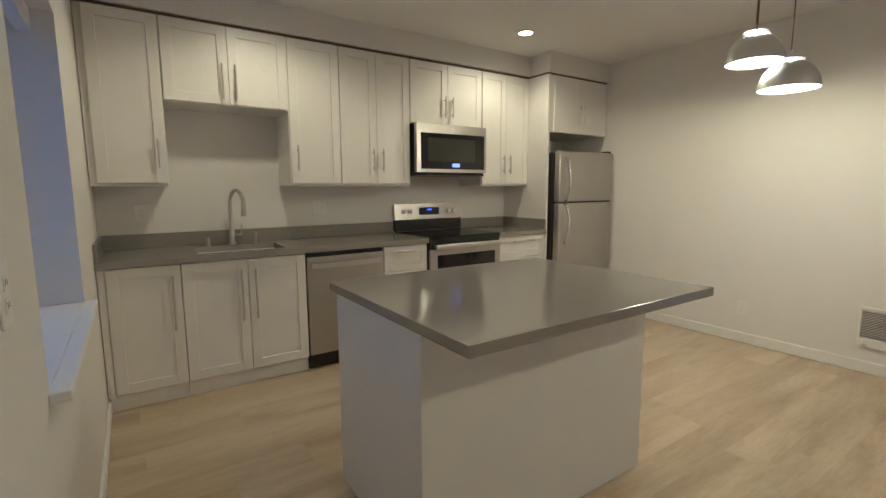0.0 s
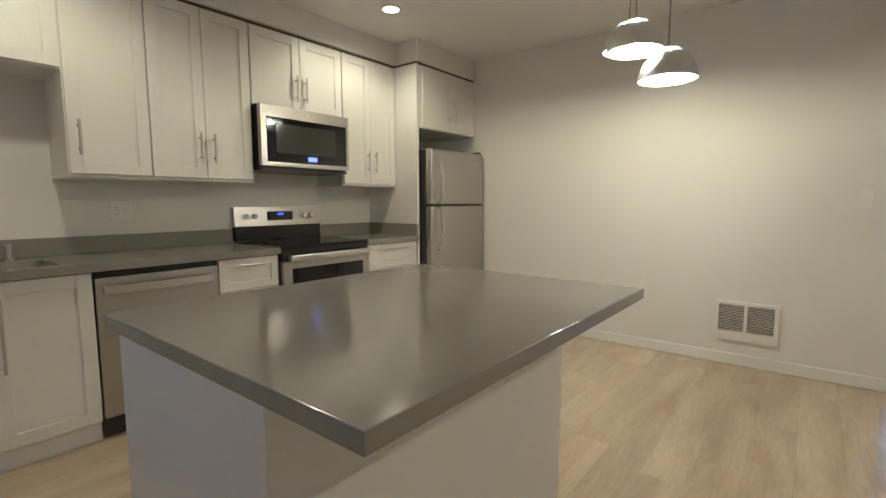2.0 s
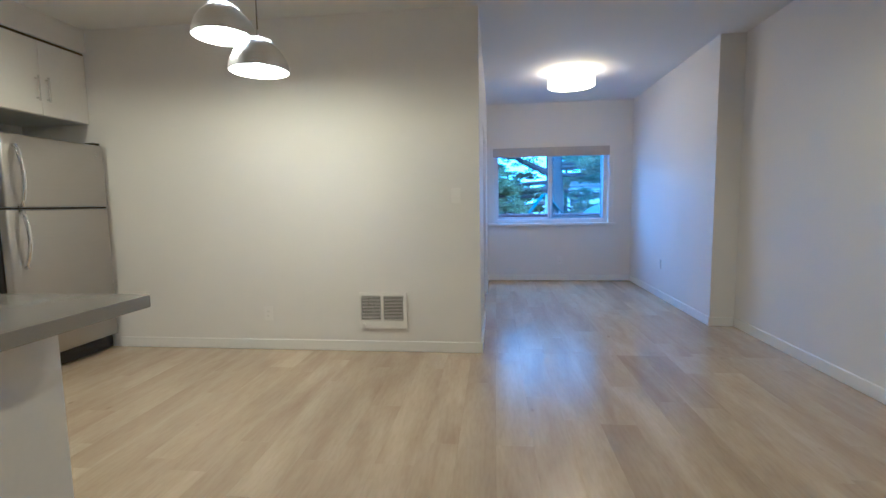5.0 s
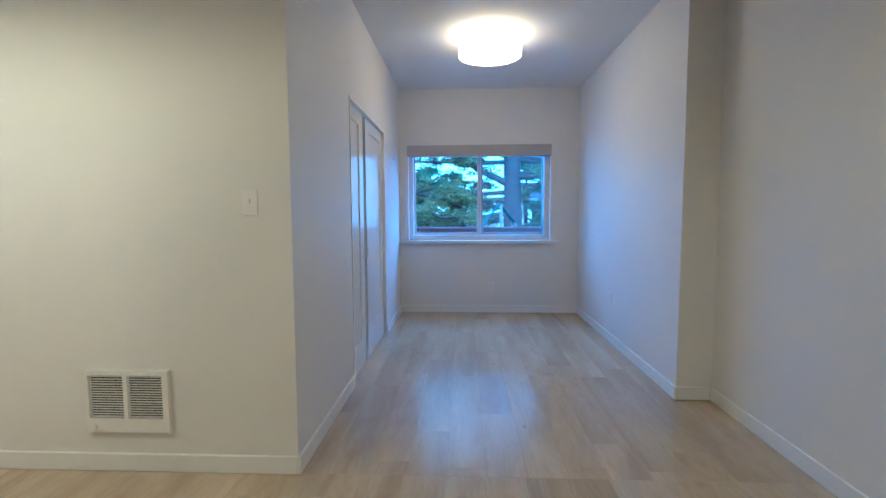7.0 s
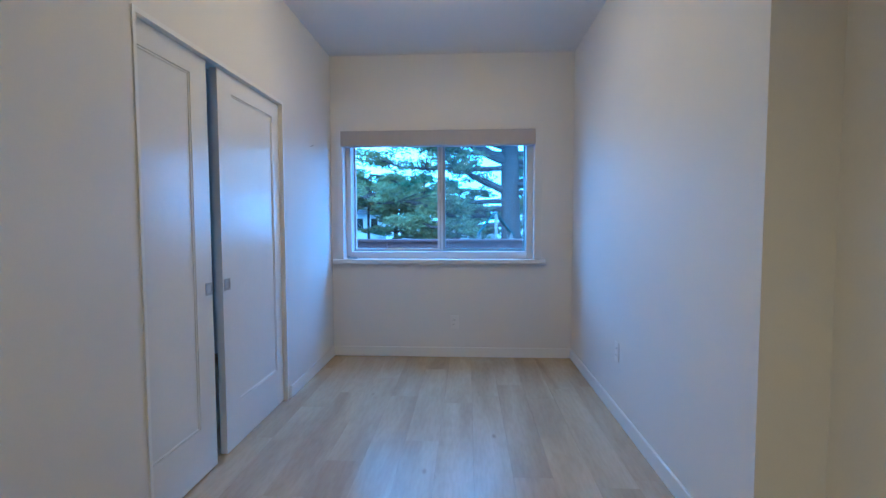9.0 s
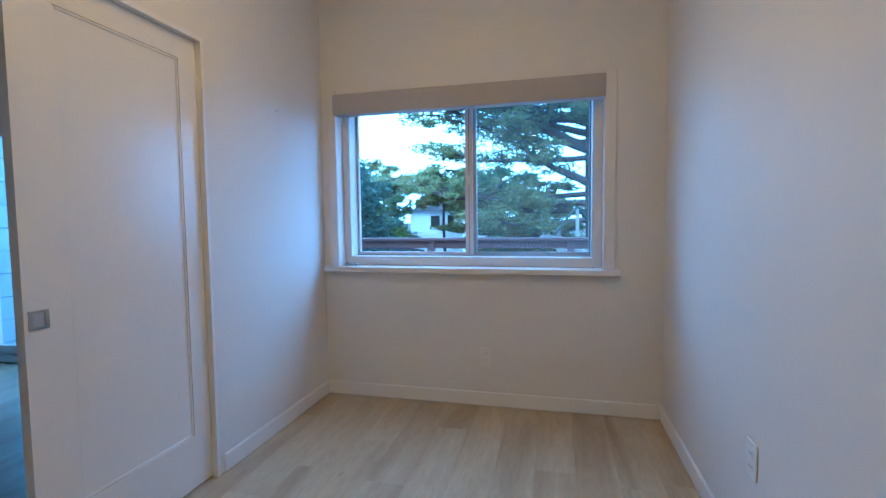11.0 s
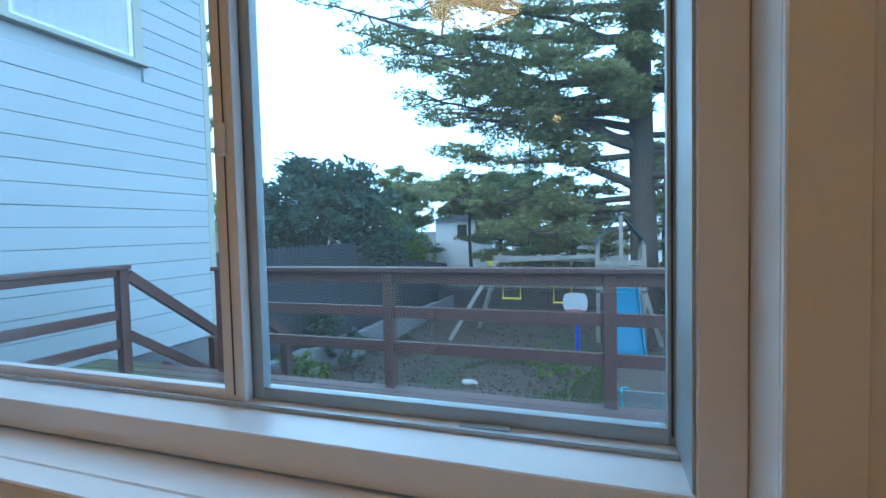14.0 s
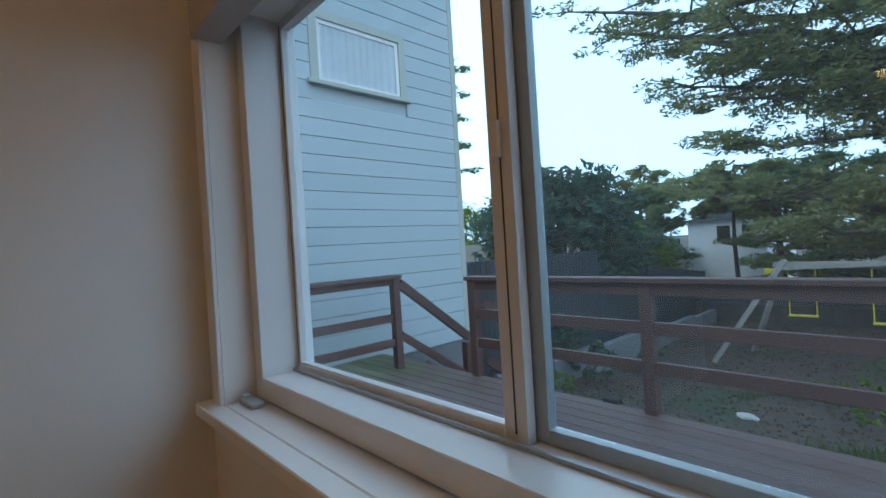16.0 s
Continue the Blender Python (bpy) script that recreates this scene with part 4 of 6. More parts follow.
part("shank", tube([(7.13, YL, 1.75), (7.13, YL - 0.02, 1.755)], 0.002, 6), "nickel", nl)
part("head", tube([(7.13, YL - 0.02, 1.755), (7.13, YL - 0.0215, 1.755)], 0.0055, 8), "nickel", nl)

# ---- pocket doors ----
structure("door_jamb", boxes((DX0 - 0.0, YL - 0.006, 0.0, DX0 + 0.016, YL + 0.0215, DZ), (DX1 - 0.016, YL - 0.006, 0.0, DX1, YL + 0.0215, DZ), (DX0 + 0.016, YL - 0.006, DZ - 0.02, DX1 - 0.016, YL + 0.0215, DZ)), "trim", "white painted pocket door jamb", "door frame")
for i, (x0, x1, pull) in enumerate(((5.286, 5.775, 5.745), (5.868, 6.588, 5.908))):
    d = thing("door_%d" % (i + 1), ((x0 + x1) / 2, YL + 0.06, 0.006), "white one-panel pocket door, left slightly open", "door", kind="structure")
    y0, y1, z0, z1 = YL + 0.022, YL + 0.057, 0.008, DZ - 0.022
    a, b = (x0, x1 - 0.128) if i == 0 else (x0 + 0.135, x1 - 0.095)
    if i == 0:
        a = x0 + 0.03
    part("frame", boxes((x0, y0, z0, a, y1, z1), (b, y0, z0, x1, y1, z1), (a, y0, z0, b, y1, 0.235), (a, y0, 1.828, b, y1, z1)), "door", d)
    part("panel", boxes((a, y0 + 0.008, 0.235, b, y1 - 0.008, 1.828)), "door", d)
    m4 = 0.010
    part("panel_moulding", boxes((a, y0 + 0.003, 0.235, a + m4, y0 + 0.008, 1.828), (b - m4, y0 + 0.003, 0.235, b, y0 + 0.008, 1.828), (a + m4, y0 + 0.003, 0.235, b - m4, y0 + 0.008, 0.235 + m4), (a + m4, y0 + 0.003, 1.828 - m4, b - m4, y0 + 0.008, 1.828), bevel=0.002), "door", d)
    s = 0.029
    pl = part("pull", boxes((pull - s, y0 - 0.003, 0.835, pull + s, y0 - 0.0004, 0.845), (pull - s, y0 - 0.003, 0.885, pull + s, y0 - 0.0004, 0.893), (pull - s, y0 - 0.003, 0.845, pull - s + 0.012, y0 - 0.0004, 0.885), (pull + s - 0.012, y0 - 0.003, 0.845, pull + s, y0 - 0.0004, 0.885)), "steel_h", d, "square satin metal recessed pull")
    part("recess", boxes((pull - s + 0.012, y0 - 0.0012, 0.845, pull + s - 0.012, y0 - 0.0004, 0.885)), "nickel", pl)

# ---- far sliding window ----
w = thing("window_1", (XF + 0.185, -1.0, WZ0), "white vinyl sliding window with an insect screen", "window", kind="structure")
GX, GF = XF + 0.185, XF + 0.085
structure("window_sill", boxes((XF - 0.05, -1.915, 0.822, XF - 0.0005, -0.085, 0.856), (XF - 0.0004, WY0 + 0.001, 0.8325, GF - 0.001, WY1 - 0.001, 0.856), bevel=0.003), "trim", "white painted wooden window sill", "sill")
structure("window_casing", boxes((XF - 0.012, WY0 - 0.065, 0.8565, XF - 0.0005, WY0, 1.99), (XF - 0.012, WY1, 0.8565, XF - 0.0005, WY1 + 0.05, 1.99), bevel=0.002), "wall", "flat painted window casing", "trim")
fo, fr_ = 0.048, 0.053
part("window_frame", boxes((GF, WY0 + 0.001, 0.857, GX + 0.055, WY0 + fr_, WZ1 - 0.001), (GF, WY1 - fo, 0.857, GX + 0.055, WY1 - 0.001, WZ1 - 0.001),
                           (GF, WY0 + fr_, 0.857, GX + 0.055, WY1 - fo, 0.915), (GF, WY0 + fr_, WZ1 - 0.05, GX + 0.055, WY1 - fo, WZ1 - 0.001), bevel=0.002), "vinyl", w)
part("liner", boxes((GF + 0.006, WY0 + fr_ + 0.0005, 0.9155, GX + 0.0295, WY0 + fr_ + 0.004, WZ1 - 0.051)), "gasket", w, "grey aluminium liner of the fixed half")
part("track", boxes((GX - 0.012, WY0 + fr_ + 0.0045, 0.9155, GX - 0.006, WY1 - fo - 0.001, 0.923), (GX + 0.0275, -0.985, 0.9155, GX + 0.033, WY1 - fo - 0.001, 0.924)), "gasket", w, "grey aluminium sash track")
for nm, y0, y1, mt, lab, xo, lo, hi in (("sliding_sash", -1.032, WY1 - fo, "vinyl", "white sliding sash", 0.004, 0.048, 0.02), ("fixed_sash", WY0 + fr_, -0.988, "gasket", "grey aluminium fixed sash", 0.030, 0.014, 0.066)):
    xa, xb = GX + xo, GX + xo + 0.022
    sw = 0.024
    s = part(nm, boxes((xa, y0, 0.916, xb, y0 + lo, WZ1 - 0.051), (xa, y1 - hi, 0.916, xb, y1, WZ1 - 0.051), (xa, y0 + lo, 0.916, xb, y1 - hi, 0.916 + sw), (xa, y0 + lo, WZ1 - 0.051 - sw, xb, y1 - hi, WZ1 - 0.051), bevel=0.001), mt, w, lab)
    part("groove", boxes((xa - 0.0012, y0 + lo * 0.45, 0.93, xa - 0.0003, y0 + lo * 0.45 + 0.003, WZ1 - 0.06), (xa - 0.0012, y1 - hi * 0.5, 0.93, xa - 0.0003, y1 - hi * 0.5 + 0.003, WZ1 - 0.06)), "seal", s, "dark weather seal")
    g = part("pane", boxes((xa + 0.015, y0 + lo + 0.0005, 0.916 + sw + 0.0005, xa + 0.019, y1 - hi - 0.0005, WZ1 - 0.0515 - sw)), "glass", s)
    g.visible_shadow = False
part("insect_screen", boxes((GX + 0.0565, WY0 + fr_, 0.925, GX + 0.058, -1.0, WZ1 - 0.06)), "screen", w, "fine grey insect screen mesh")
part("latch", boxes((GX - 0.006, -1.015, 1.38, GX + 0.0035, -0.997, 1.44), bevel=0.002), "plate", w)
part("track_vent", boxes((GX + 0.012, -1.53, 0.9155, GX + 0.027, -1.45, 0.919)), "gasket", w)
bl = thing("roller_blind", (XF + 0.02, -1.0, 1.89), "grey fabric roller blind rolled up in its valance", "blind")
part("valance", boxes((XF - 0.028, WY0 - 0.004, 1.829, XF + 0.05, WY1 + 0.012, 1.959), bevel=0.003), "blind", bl)
part("end_cap", boxes((XF - 0.028, WY1 + 0.0125, 1.831, XF - 0.0005, WY1 + 0.0155, 1.957)), "plate", bl)
cl = thing("sill_clip", (XF + 0.06, -0.24, 0.856), "small grey plastic latch block lying on the sill", "latch")
part("block", boxes((XF + 0.03, -0.285, 0.8565, XF + 0.065, -0.195, 0.870), bevel=0.003), "gasket", cl)
part("tab", boxes((XF + 0.035, -0.215, 0.8705, XF + 0.055, -0.198, 0.879), bevel=0.002), "gasket", cl)

# ---- side window by the starting point ----
w2 = thing("window_2", (XW - 0.19, 1.84, SZ0), "white side window in a deep recess, blind raised", "window", kind="structure")
structure("side_sill", boxes((XW - 0.17, SY0 + 0.001, SZ0 + 0.0005, XW, SY1 - 0.001, SZ0 + 0.022), (XW + 0.0005, SY0 - 0.03, SZ0 - 0.004, XW + 0.045, SY1 + 0.03, SZ0 + 0.022), bevel=0.002), "trim", "white painted side window sill", "sill")
part("window_frame", boxes((XW - 0.199, SY0 + 0.001, SZ0 + 0.001, XW - 0.172, SY0 + 0.05, SZ1 - 0.001), (XW - 0.199, SY1 - 0.05, SZ0 + 0.001, XW - 0.172, SY1 - 0.001, SZ1 - 0.001),
                           (XW - 0.199, SY0 + 0.05, SZ0 + 0.001, XW - 0.172, SY1 - 0.05, SZ0 + 0.05), (XW - 0.199, SY0 + 0.05, SZ1 - 0.05, XW - 0.172, SY1 - 0.05, SZ1 - 0.001), (XW - 0.196, 1.83, SZ0 + 0.05, XW - 0.175, 1.86, SZ1 - 0.05)), "vinyl", w2)
for a, b in ((SY0 + 0.0505, 1.8295), (1.8605, SY1 - 0.0505)):
    g = part("pane", boxes((XW - 0.190, a, SZ0 + 0.0505, XW - 0.186, b, SZ1 - 0.0505)), "glass", w2)
    g.visible_shadow = False
vb = thing("venetian_blind", (XW - 0.1, 1.84, SZ1), "raised white venetian blind, slats stacked at the top", "blind")
part("head_rail", boxes((XW - 0.12, SY0 + 0.01, SZ1 - 0.035, XW - 0.075, SY1 - 0.01, SZ1 - 0.0005), bevel=0.002), "plate", vb)
for i in range(9):
    z = SZ1 - 0.040 - i * 0.006
    part("slat", boxes((XW - 0.122, SY0 + 0.012, z - 0.0022, XW - 0.073, SY1 - 0.012, z)), "plate", vb)

# ---- bedroom beyond the pocket doors ----
sd = thing("door_3", (XF + 0.1, 2.35, 0), "white sliding glass door to the deck", "door", kind="structure")
part("door_frame", boxes((XF + 0.06, BY0 + 0.001, 0.0, XF + 0.13, BY0 + 0.05, BZ1 - 0.001), (XF + 0.06, BY1 - 0.05, 0.0, XF + 0.13, BY1 - 0.001, BZ1 - 0.001), (XF + 0.06, BY0 + 0.05, 0.0, XF + 0.13, BY1 - 0.05, 0.05), (XF + 0.06, BY0 + 0.05, BZ1 - 0.05, XF + 0.13, BY1 - 0.05, BZ1 - 0.001)), "vinyl", sd)
for a, b, xo in ((BY0 + 0.0505, 2.39, 0.066), (2.33, BY1 - 0.0505, 0.098)):
    s = part("sash", boxes((XF + xo, a, 0.051, XF + xo + 0.028, a + 0.06, BZ1 - 0.051), (XF + xo, b - 0.06, 0.051, XF + xo + 0.028, b, BZ1 - 0.051), (XF + xo, a + 0.06, 0.051, XF + xo + 0.028, b - 0.06, 0.13), (XF + xo, a + 0.06, BZ1 - 0.12, XF + xo + 0.028, b - 0.06, BZ1 - 0.051)), "vinyl", sd)
    g = part("pane", boxes((XF + xo + 0.011, a + 0.0605, 0.1305, XF + xo + 0.016, b - 0.0605, BZ1 - 0.1205)), "glass", s)
    g.visible_shadow = False
part("handle", boxes((XF + 0.035, 2.345, 0.95, XF + 0.0655, 2.37, 1.15), bevel=0.004), "vinyl", sd)
structure("door_casing", boxes((XF - 0.014, BY0 - 0.07, 0.0, XF - 0.0005, BY0, BZ1 + 0.07), (XF - 0.014, BY1, 0.0, XF - 0.0005, BY1 + 0.07, BZ1 + 0.07), (XF - 0.014, BY0, BZ1, XF - 0.0005, BY1, BZ1 + 0.07)), "trim", "white casing round the glass door", "trim")

# ---- outdoors: deck and rails ----
DKZ, DKX0, DKX1, DKY0, DKY1 = -0.10, XF + 0.255, 10.77, -5.4, 3.53
PX = 10.71
deck = tagged(new("deck"), "red-brown stained timber deck outside the window", "deck", kind="structure")
n_board = int((DKX1 - DKX0) / 0.142)
for i in range(n_board):
    x = DKX0 + i * 0.142
    o = part("deck_board", boxes((x, DKY0, DKZ - 0.036, x + 0.133, DKY1, DKZ), bevel=0.006), "deck")
    o.parent = deck
o = part("rim_joist", boxes((DKX1 - 0.095, DKY0, DKZ - 0.24, DKX1 - 0.055, 1.86, DKZ - 0.037), (DKX0, DKY0, DKZ - 0.2, DKX1 - 0.1, DKY0 + 0.04, DKZ - 0.037)), "railwood")
o.parent = deck

rail = thing("deck_railing", (PX, -1.7, DKZ), "dark red-brown timber railing along the deck edge", "railing")
POSTS = [1.80, 0.02, -1.745, -3.51, -5.27]
for y in POSTS:
    part("post", boxes((PX - 0.045, y - 0.045, DKZ + 0.0005, PX + 0.045, y + 0.045, 0.884), bevel=0.004), "railwood", rail)
for y0, y1 in zip(POSTS[1:], POSTS):
    for z0, z1 in ((0.498, 0.592), (0.202, 0.296)):
        part("rail_board", boxes((PX - 0.020, y0 + 0.0455, z0, PX + 0.020, y1 - 0.0455, z1), bevel=0.003), "railwood", rail)
    part("top_board", boxes((PX - 0.020, y0 + 0.0455, 0.79, PX + 0.020, y1 - 0.0455, 0.8835), bevel=0.003), "railwood", rail)
part("cap_rail", boxes((PX - 0.07, -5.33, 0.8845, PX + 0.07, 1.87, 0.924), bevel=0.005), "railwood", rail)

RY = 2.75
rail2 = thing("deck_railing", (9.8, RY, DKZ), "dark red-brown timber railing beside the neighbouring house", "railing")
P2 = [8.05, 9.25, 10.42]
for x in P2:
    part("post", boxes((x - 0.045, RY - 0.045, DKZ + 0.0005, x + 0.045, RY + 0.045, 0.914), bevel=0.004), "railwood", rail2)
for x0, x1 in zip(P2, P2[1:]):
    for z0, z1 in ((0.43, 0.52), (0.15, 0.24), (0.845, 0.9135)):
        part("rail_board", boxes((x0 + 0.0455, RY - 0.02, z0, x1 - 0.0455, RY + 0.02, z1), bevel=0.003), "railwood", rail2)
part("cap_rail", boxes((8.0, RY - 0.07, 0.9145, 10.48, RY + 0.07, 0.955), bevel=0.005), "railwood", rail2)

GZ = -1.25
st = thing("deck_stairs", (11.3, 2.4, GZ), "dark timber stairs from the deck to the yard", "stairs")
for i in range(5):
    z, x = DKZ - 0.193 * (i + 1), 10.78 + 0.27 * i
    part("tread", boxes((x, 1.75, z - 0.038, x + 0.285, 2.70, z), bevel=0.004), "deck", st)


def bar(bm, a, b, w, h):
    """A square-cut board from a to b, w across and h deep."""
    a, b = Vector(a), Vector(b)
    d = (b - a).normalized()
    s = d.cross(Vector((0, 0, 1)))
    s = s.normalized() if s.length > 1e-4 else Vector((1, 0, 0))
    u = s.cross(d).normalized()
    vs = [bm.verts.new(p + i * s * w / 2 + j * u * h / 2) for p in (a, b) for i, j in ((-1, -1), (1, -1), (1, 1), (-1, 1))]
    for f in ((0, 1, 2, 3), (7, 6, 5, 4), (0, 4, 5, 1), (1, 5, 6, 2), (2, 6, 7, 3), (3, 7, 4, 0)):
        bm.faces.new([vs[k] for k in f])
    return bm


for y, xs_ in ((1.71, 10.77), (2.74, 10.47)):
    part("stringer", bar(bmesh.new(), (10.77, y, -0.20), (12.12, y, -1.17), 0.045, 0.24), "railwood", st)
    part("handrail", bar(bmesh.new(), (xs_, y, 0.86 - 0.74 * (xs_ - 10.47)), (11.55, y, 0.06), 0.07, 0.10), "railwood", st)
    part("lower_rail", bar(bmesh.new(), (xs_, y, 0.26 - 0.67 * (xs_ - 10.47)), (11.48, y, -0.42), 0.035, 0.09), "railwood", st)
    part("newel_post", boxes((11.47, y - 0.045, GZ - 0.05, 11.56, y + 0.045, 0.0), bevel=0.004), "railwood", st)

# ---- ground: one sheet that falls from the house to the yard ----
bm = bmesh.new()
xs = [-300, -60, 0, 7.5, 9, 10.5, 12, 13, 14, 15, 16, 17, 18, 20, 22, 24, 28, 34, 45, 80, 600]
ys = [-600, -80, -30, -14, -8, -5, -3.5, -2, -1, 0, 1, 2, 3, 4, 5, 7, 10, 16, 30, 80, 600]


def ground_z(x, y):
    t = min(1, max(0, (x - 11.5) / 6))
    return GZ - 0.52 * t + 0.05 * noise.noise(Vector((x * 0.6, y * 0.6, 0))) * (1 if 9 < x < 30 else 0)


grid = [[bm.verts.new((x, y, ground_z(x, y))) for y in ys] for x in xs]
for i in range(len(xs) - 1):
    for j in range(len(ys) - 1):
        bm.faces.new((grid[i][j], grid[i + 1][j], grid[i + 1][j + 1], grid[i][j + 1]))
g = structure("ground", bm, "dirt", "bare brown yard soil with patches of grass", "ground")
for p_ in g.data.polygons:
    p_.use_smooth = True

# ---- neighbouring house with lap siding ----
nh = thing("neighbour_house", (8.0, 3.615, GZ), "pale blue-grey house with lap siding", "house")
NY, NX0, NX1 = 3.615, 7.90, 12.48
part("wall", boxes((NX0, NY + 0.03, -0.20, NX1 - 0.03, 10.0, 6.4)), "siding", nh)
part("foundation", boxes((NX0, NY + 0.01, GZ - 0.8, NX1 - 0.02, 9.98, -0.2005)), "concrete", nh)
bm = bmesh.new()
vs = [bm.verts.new(v) for v in ((NX0 - 0.4, NY - 0.45, 6.4), (NX1 + 0.4, NY - 0.45, 6.4), (NX1 + 0.4, 10.4, 6.4), (NX0 - 0.4, 10.4, 6.4), (NX0 - 0.4, 6.7, 8.6), (NX1 + 0.4, 6.7, 8.6))]
for f in ((0, 1, 2, 3), (0, 1, 5, 4), (2, 3, 4, 5), (1, 2, 5), (3, 0, 4)):
    bm.faces.new([vs[k] for k in f])
part("roof", bm, "roofing", nh)
part("corner_board", boxes((NX1 - 0.10, NY - 0.016, -0.22, NX1 + 0.0, NY + 0.029, 6.398), bevel=0.002), "sidetrim", nh)
KX0, KX1, KZ0, KZ1 = 10.10, 11.36, 3.365, 4.14
nw = part("window", boxes((KX0 - 0.11, NY - 0.03, KZ0 - 0.0, KX0, NY + 0.0295, KZ1 + 0.11), (KX1, NY - 0.03, KZ0, KX1 + 0.11, NY + 0.0295, KZ1 + 0.11), (KX0, NY - 0.03, KZ1, KX1, NY + 0.0295, KZ1 + 0.11)), "sidetrim", nh)
part("sill", boxes((KX0 - 0.16, NY - 0.07, KZ0 - 0.055, KX1 + 0.16, NY + 0.0295, KZ0 - 0.0005), bevel=0.003), "sidetrim", nw)
part("sash", boxes((KX0, NY - 0.004, KZ0, KX0 + 0.05, NY + 0.0295, KZ1), (KX1 - 0.05, NY - 0.004, KZ0, KX1, NY + 0.0295, KZ1), (KX0 + 0.05, NY - 0.004, KZ0, KX1 - 0.05, NY + 0.0295, KZ0 + 0.05), (KX0 + 0.05, NY - 0.004, KZ1 - 0.05, KX1 - 0.05, NY + 0.0295, KZ1)), "vinyl", nw)
bm = bmesh.new()
prev = None
for i in range(61):
    x = KX0 + 0.051 + (KX1 - KX0 - 0.102) * i / 60
    y = NY + 0.020 + 0.006 * math.sin(i * 1.1) + 0.003 * math.sin(i * 2.3)
    cur = (bm.verts.new((x, y, KZ0 + 0.051)), bm.verts.new((x, y, KZ1 - 0.051)))
    if prev:
        bm.faces.new((prev[0], cur[0], cur[1], prev[1]))
    prev = cur
smooth(part("curtain", bm, "curtain", nw, "gathered white net curtain"))
gp = part("pane", boxes((KX0 + 0.0505, NY + 0.001, KZ0 + 0.0505, KX1 - 0.0505, NY + 0.004, KZ1 - 0.0505)), "glass", nw)
gp.visible_shadow = False

# ---- yard: fences, play set, small things ----


def fence_board_mesh(w, h, dog=0.02):
    bm = bmesh.new()
    pts = [(0, 0), (w, 0), (w, h - dog), (w - dog, h), (dog, h), (0, h - dog)]
    f = bm.faces.new([bm.verts.new((x, 0, z)) for x, z in pts])
    r = bmesh.ops.extrude_face_region(bm, geom=[f])
    bmesh.ops.translate(bm, vec=(0, 0.018, 0), verts=[v for v in r["geom"] if isinstance(v, bmesh.types.BMVert)])
    bmesh.ops.recalc_face_normals(bm, faces=bm.faces)
    me = bpy.data.meshes.new("fence_board")
    bm.to_mesh(me)
    bm.free()
    return me


FY_ = 4.5
fn = thing("side_fence", (17, FY_, -1.6), "grey-stained dog-eared board fence along the yard", "fence")
fm = fence_board_mesh(0.14, 1.0)
fm.materials.append(M["fence"])
x = 12.6
while x < 26.0:
    top = 0.93 + 0.008 * random.uniform(-1, 1) if x < 18.15 else 0.62 - (x - 18.15) * 0.11
    bot = ground_z(x, FY_) - 0.03
    o = new("fence_board", fm)
    o.parent = fn
    o.location = Vector((x, FY_, bot)) - ORIGIN[fn.name]
    o.scale = (1, 1, top - bot)
    x += 0.148
for z in (-1.2, 0.3):
    part("fence_rail", bar(bmesh.new(), (12.3, FY_ + 0.04, z), (17.4, FY_ + 0.04, z), 0.04, 0.09), "fence", fn)
    part("fence_rail", bar(bmesh.new(), (17.5, FY_ + 0.04, z - 0.1), (26, FY_ + 0.04, z - 0.75), 0.04, 0.09), "fence", fn)

rw = thing("retaining_wall", (18, 3.75, -1.7), "low grey retaining wall beside the fence", "wall")
for i in range(6):
    x0 = 12.9 + i * 1.9
    part("block", boxes((x0, 3.66, ground_z(x0 + 1, 3.7) - 0.15, x0 + 1.88, 3.84, -1.02 - i * 0.07), bevel=0.012), "concrete", rw)

BX = 24.6
bf = thing("back_fence", (BX, 0, -1.8), "dark weathered board fence with a lattice top", "fence")
fb = fence_board_mesh(0.15, 1.0, 0.001)
fb.materials.append(M["darkwood"])
y = -9.0
while y < 4.3:
    o = new("fence_board", fb)
    o.parent = bf
    o.matrix_basis = Matrix.Translation(Vector((BX, y, -1.85)) - ORIGIN[bf.name]) @ pose(0, 0, 0, 0, 0, 90) @ Matrix.Diagonal((1, 1, 0.78, 1))
    y += 0.156
bm = bmesh.new()
y = -9.0
while y < 4.0:
    bar(bm, (BX, y, -1.05), (BX, y + 0.42, -0.63), 0.012, 0.03)
    bar(bm, (BX + 0.012, y + 0.42, -1.05), (BX + 0.012, y, -0.63), 0.012, 0.03)
    y += 0.14
tagged(part("lattice", bm, "oldwood", bf), kind="stuff")
part("top_rail", boxes((BX - 0.03, -9.0, -0.625, BX + 0.05, 4.3, -0.56)), "darkwood", bf)
part("mid_rail", boxes((BX - 0.03, -9.0, -1.10, BX + 0.05, 4.3, -1.055)), "darkwood", bf)

PXs, PZ = 19.6, -1.79
ps = thing("play_set", (PXs, -1.5, PZ), "wooden play set with green roof, blue slide and swings", "play set")
for x in (19.5, 20.7):
    for y in (-1.66, -2.74):
        part("tower_post", boxes((x - 0.05, y - 0.05, PZ - 0.05, x + 0.05, y + 0.05, 0.84), bevel=0.004), "oldwood", ps)
part("platform", boxes((19.45, -2.79, -0.48, 20.75, -1.61, -0.40)), "oldwood", ps)
for z in (0.23, 0.09, -0.24, -0.38):
    part("guard_board", boxes((19.43, -2.80, z, 19.449, -1.60, z + 0.12)), "oldwood", ps)
for i in range(6):
    y = -2.74 + i * 0.2
    if i in (2, 3):
        continue
    part("picket", boxes((19.431, y, -0.40, 19.449, y + 0.09, 0.20)), "oldwood", ps)
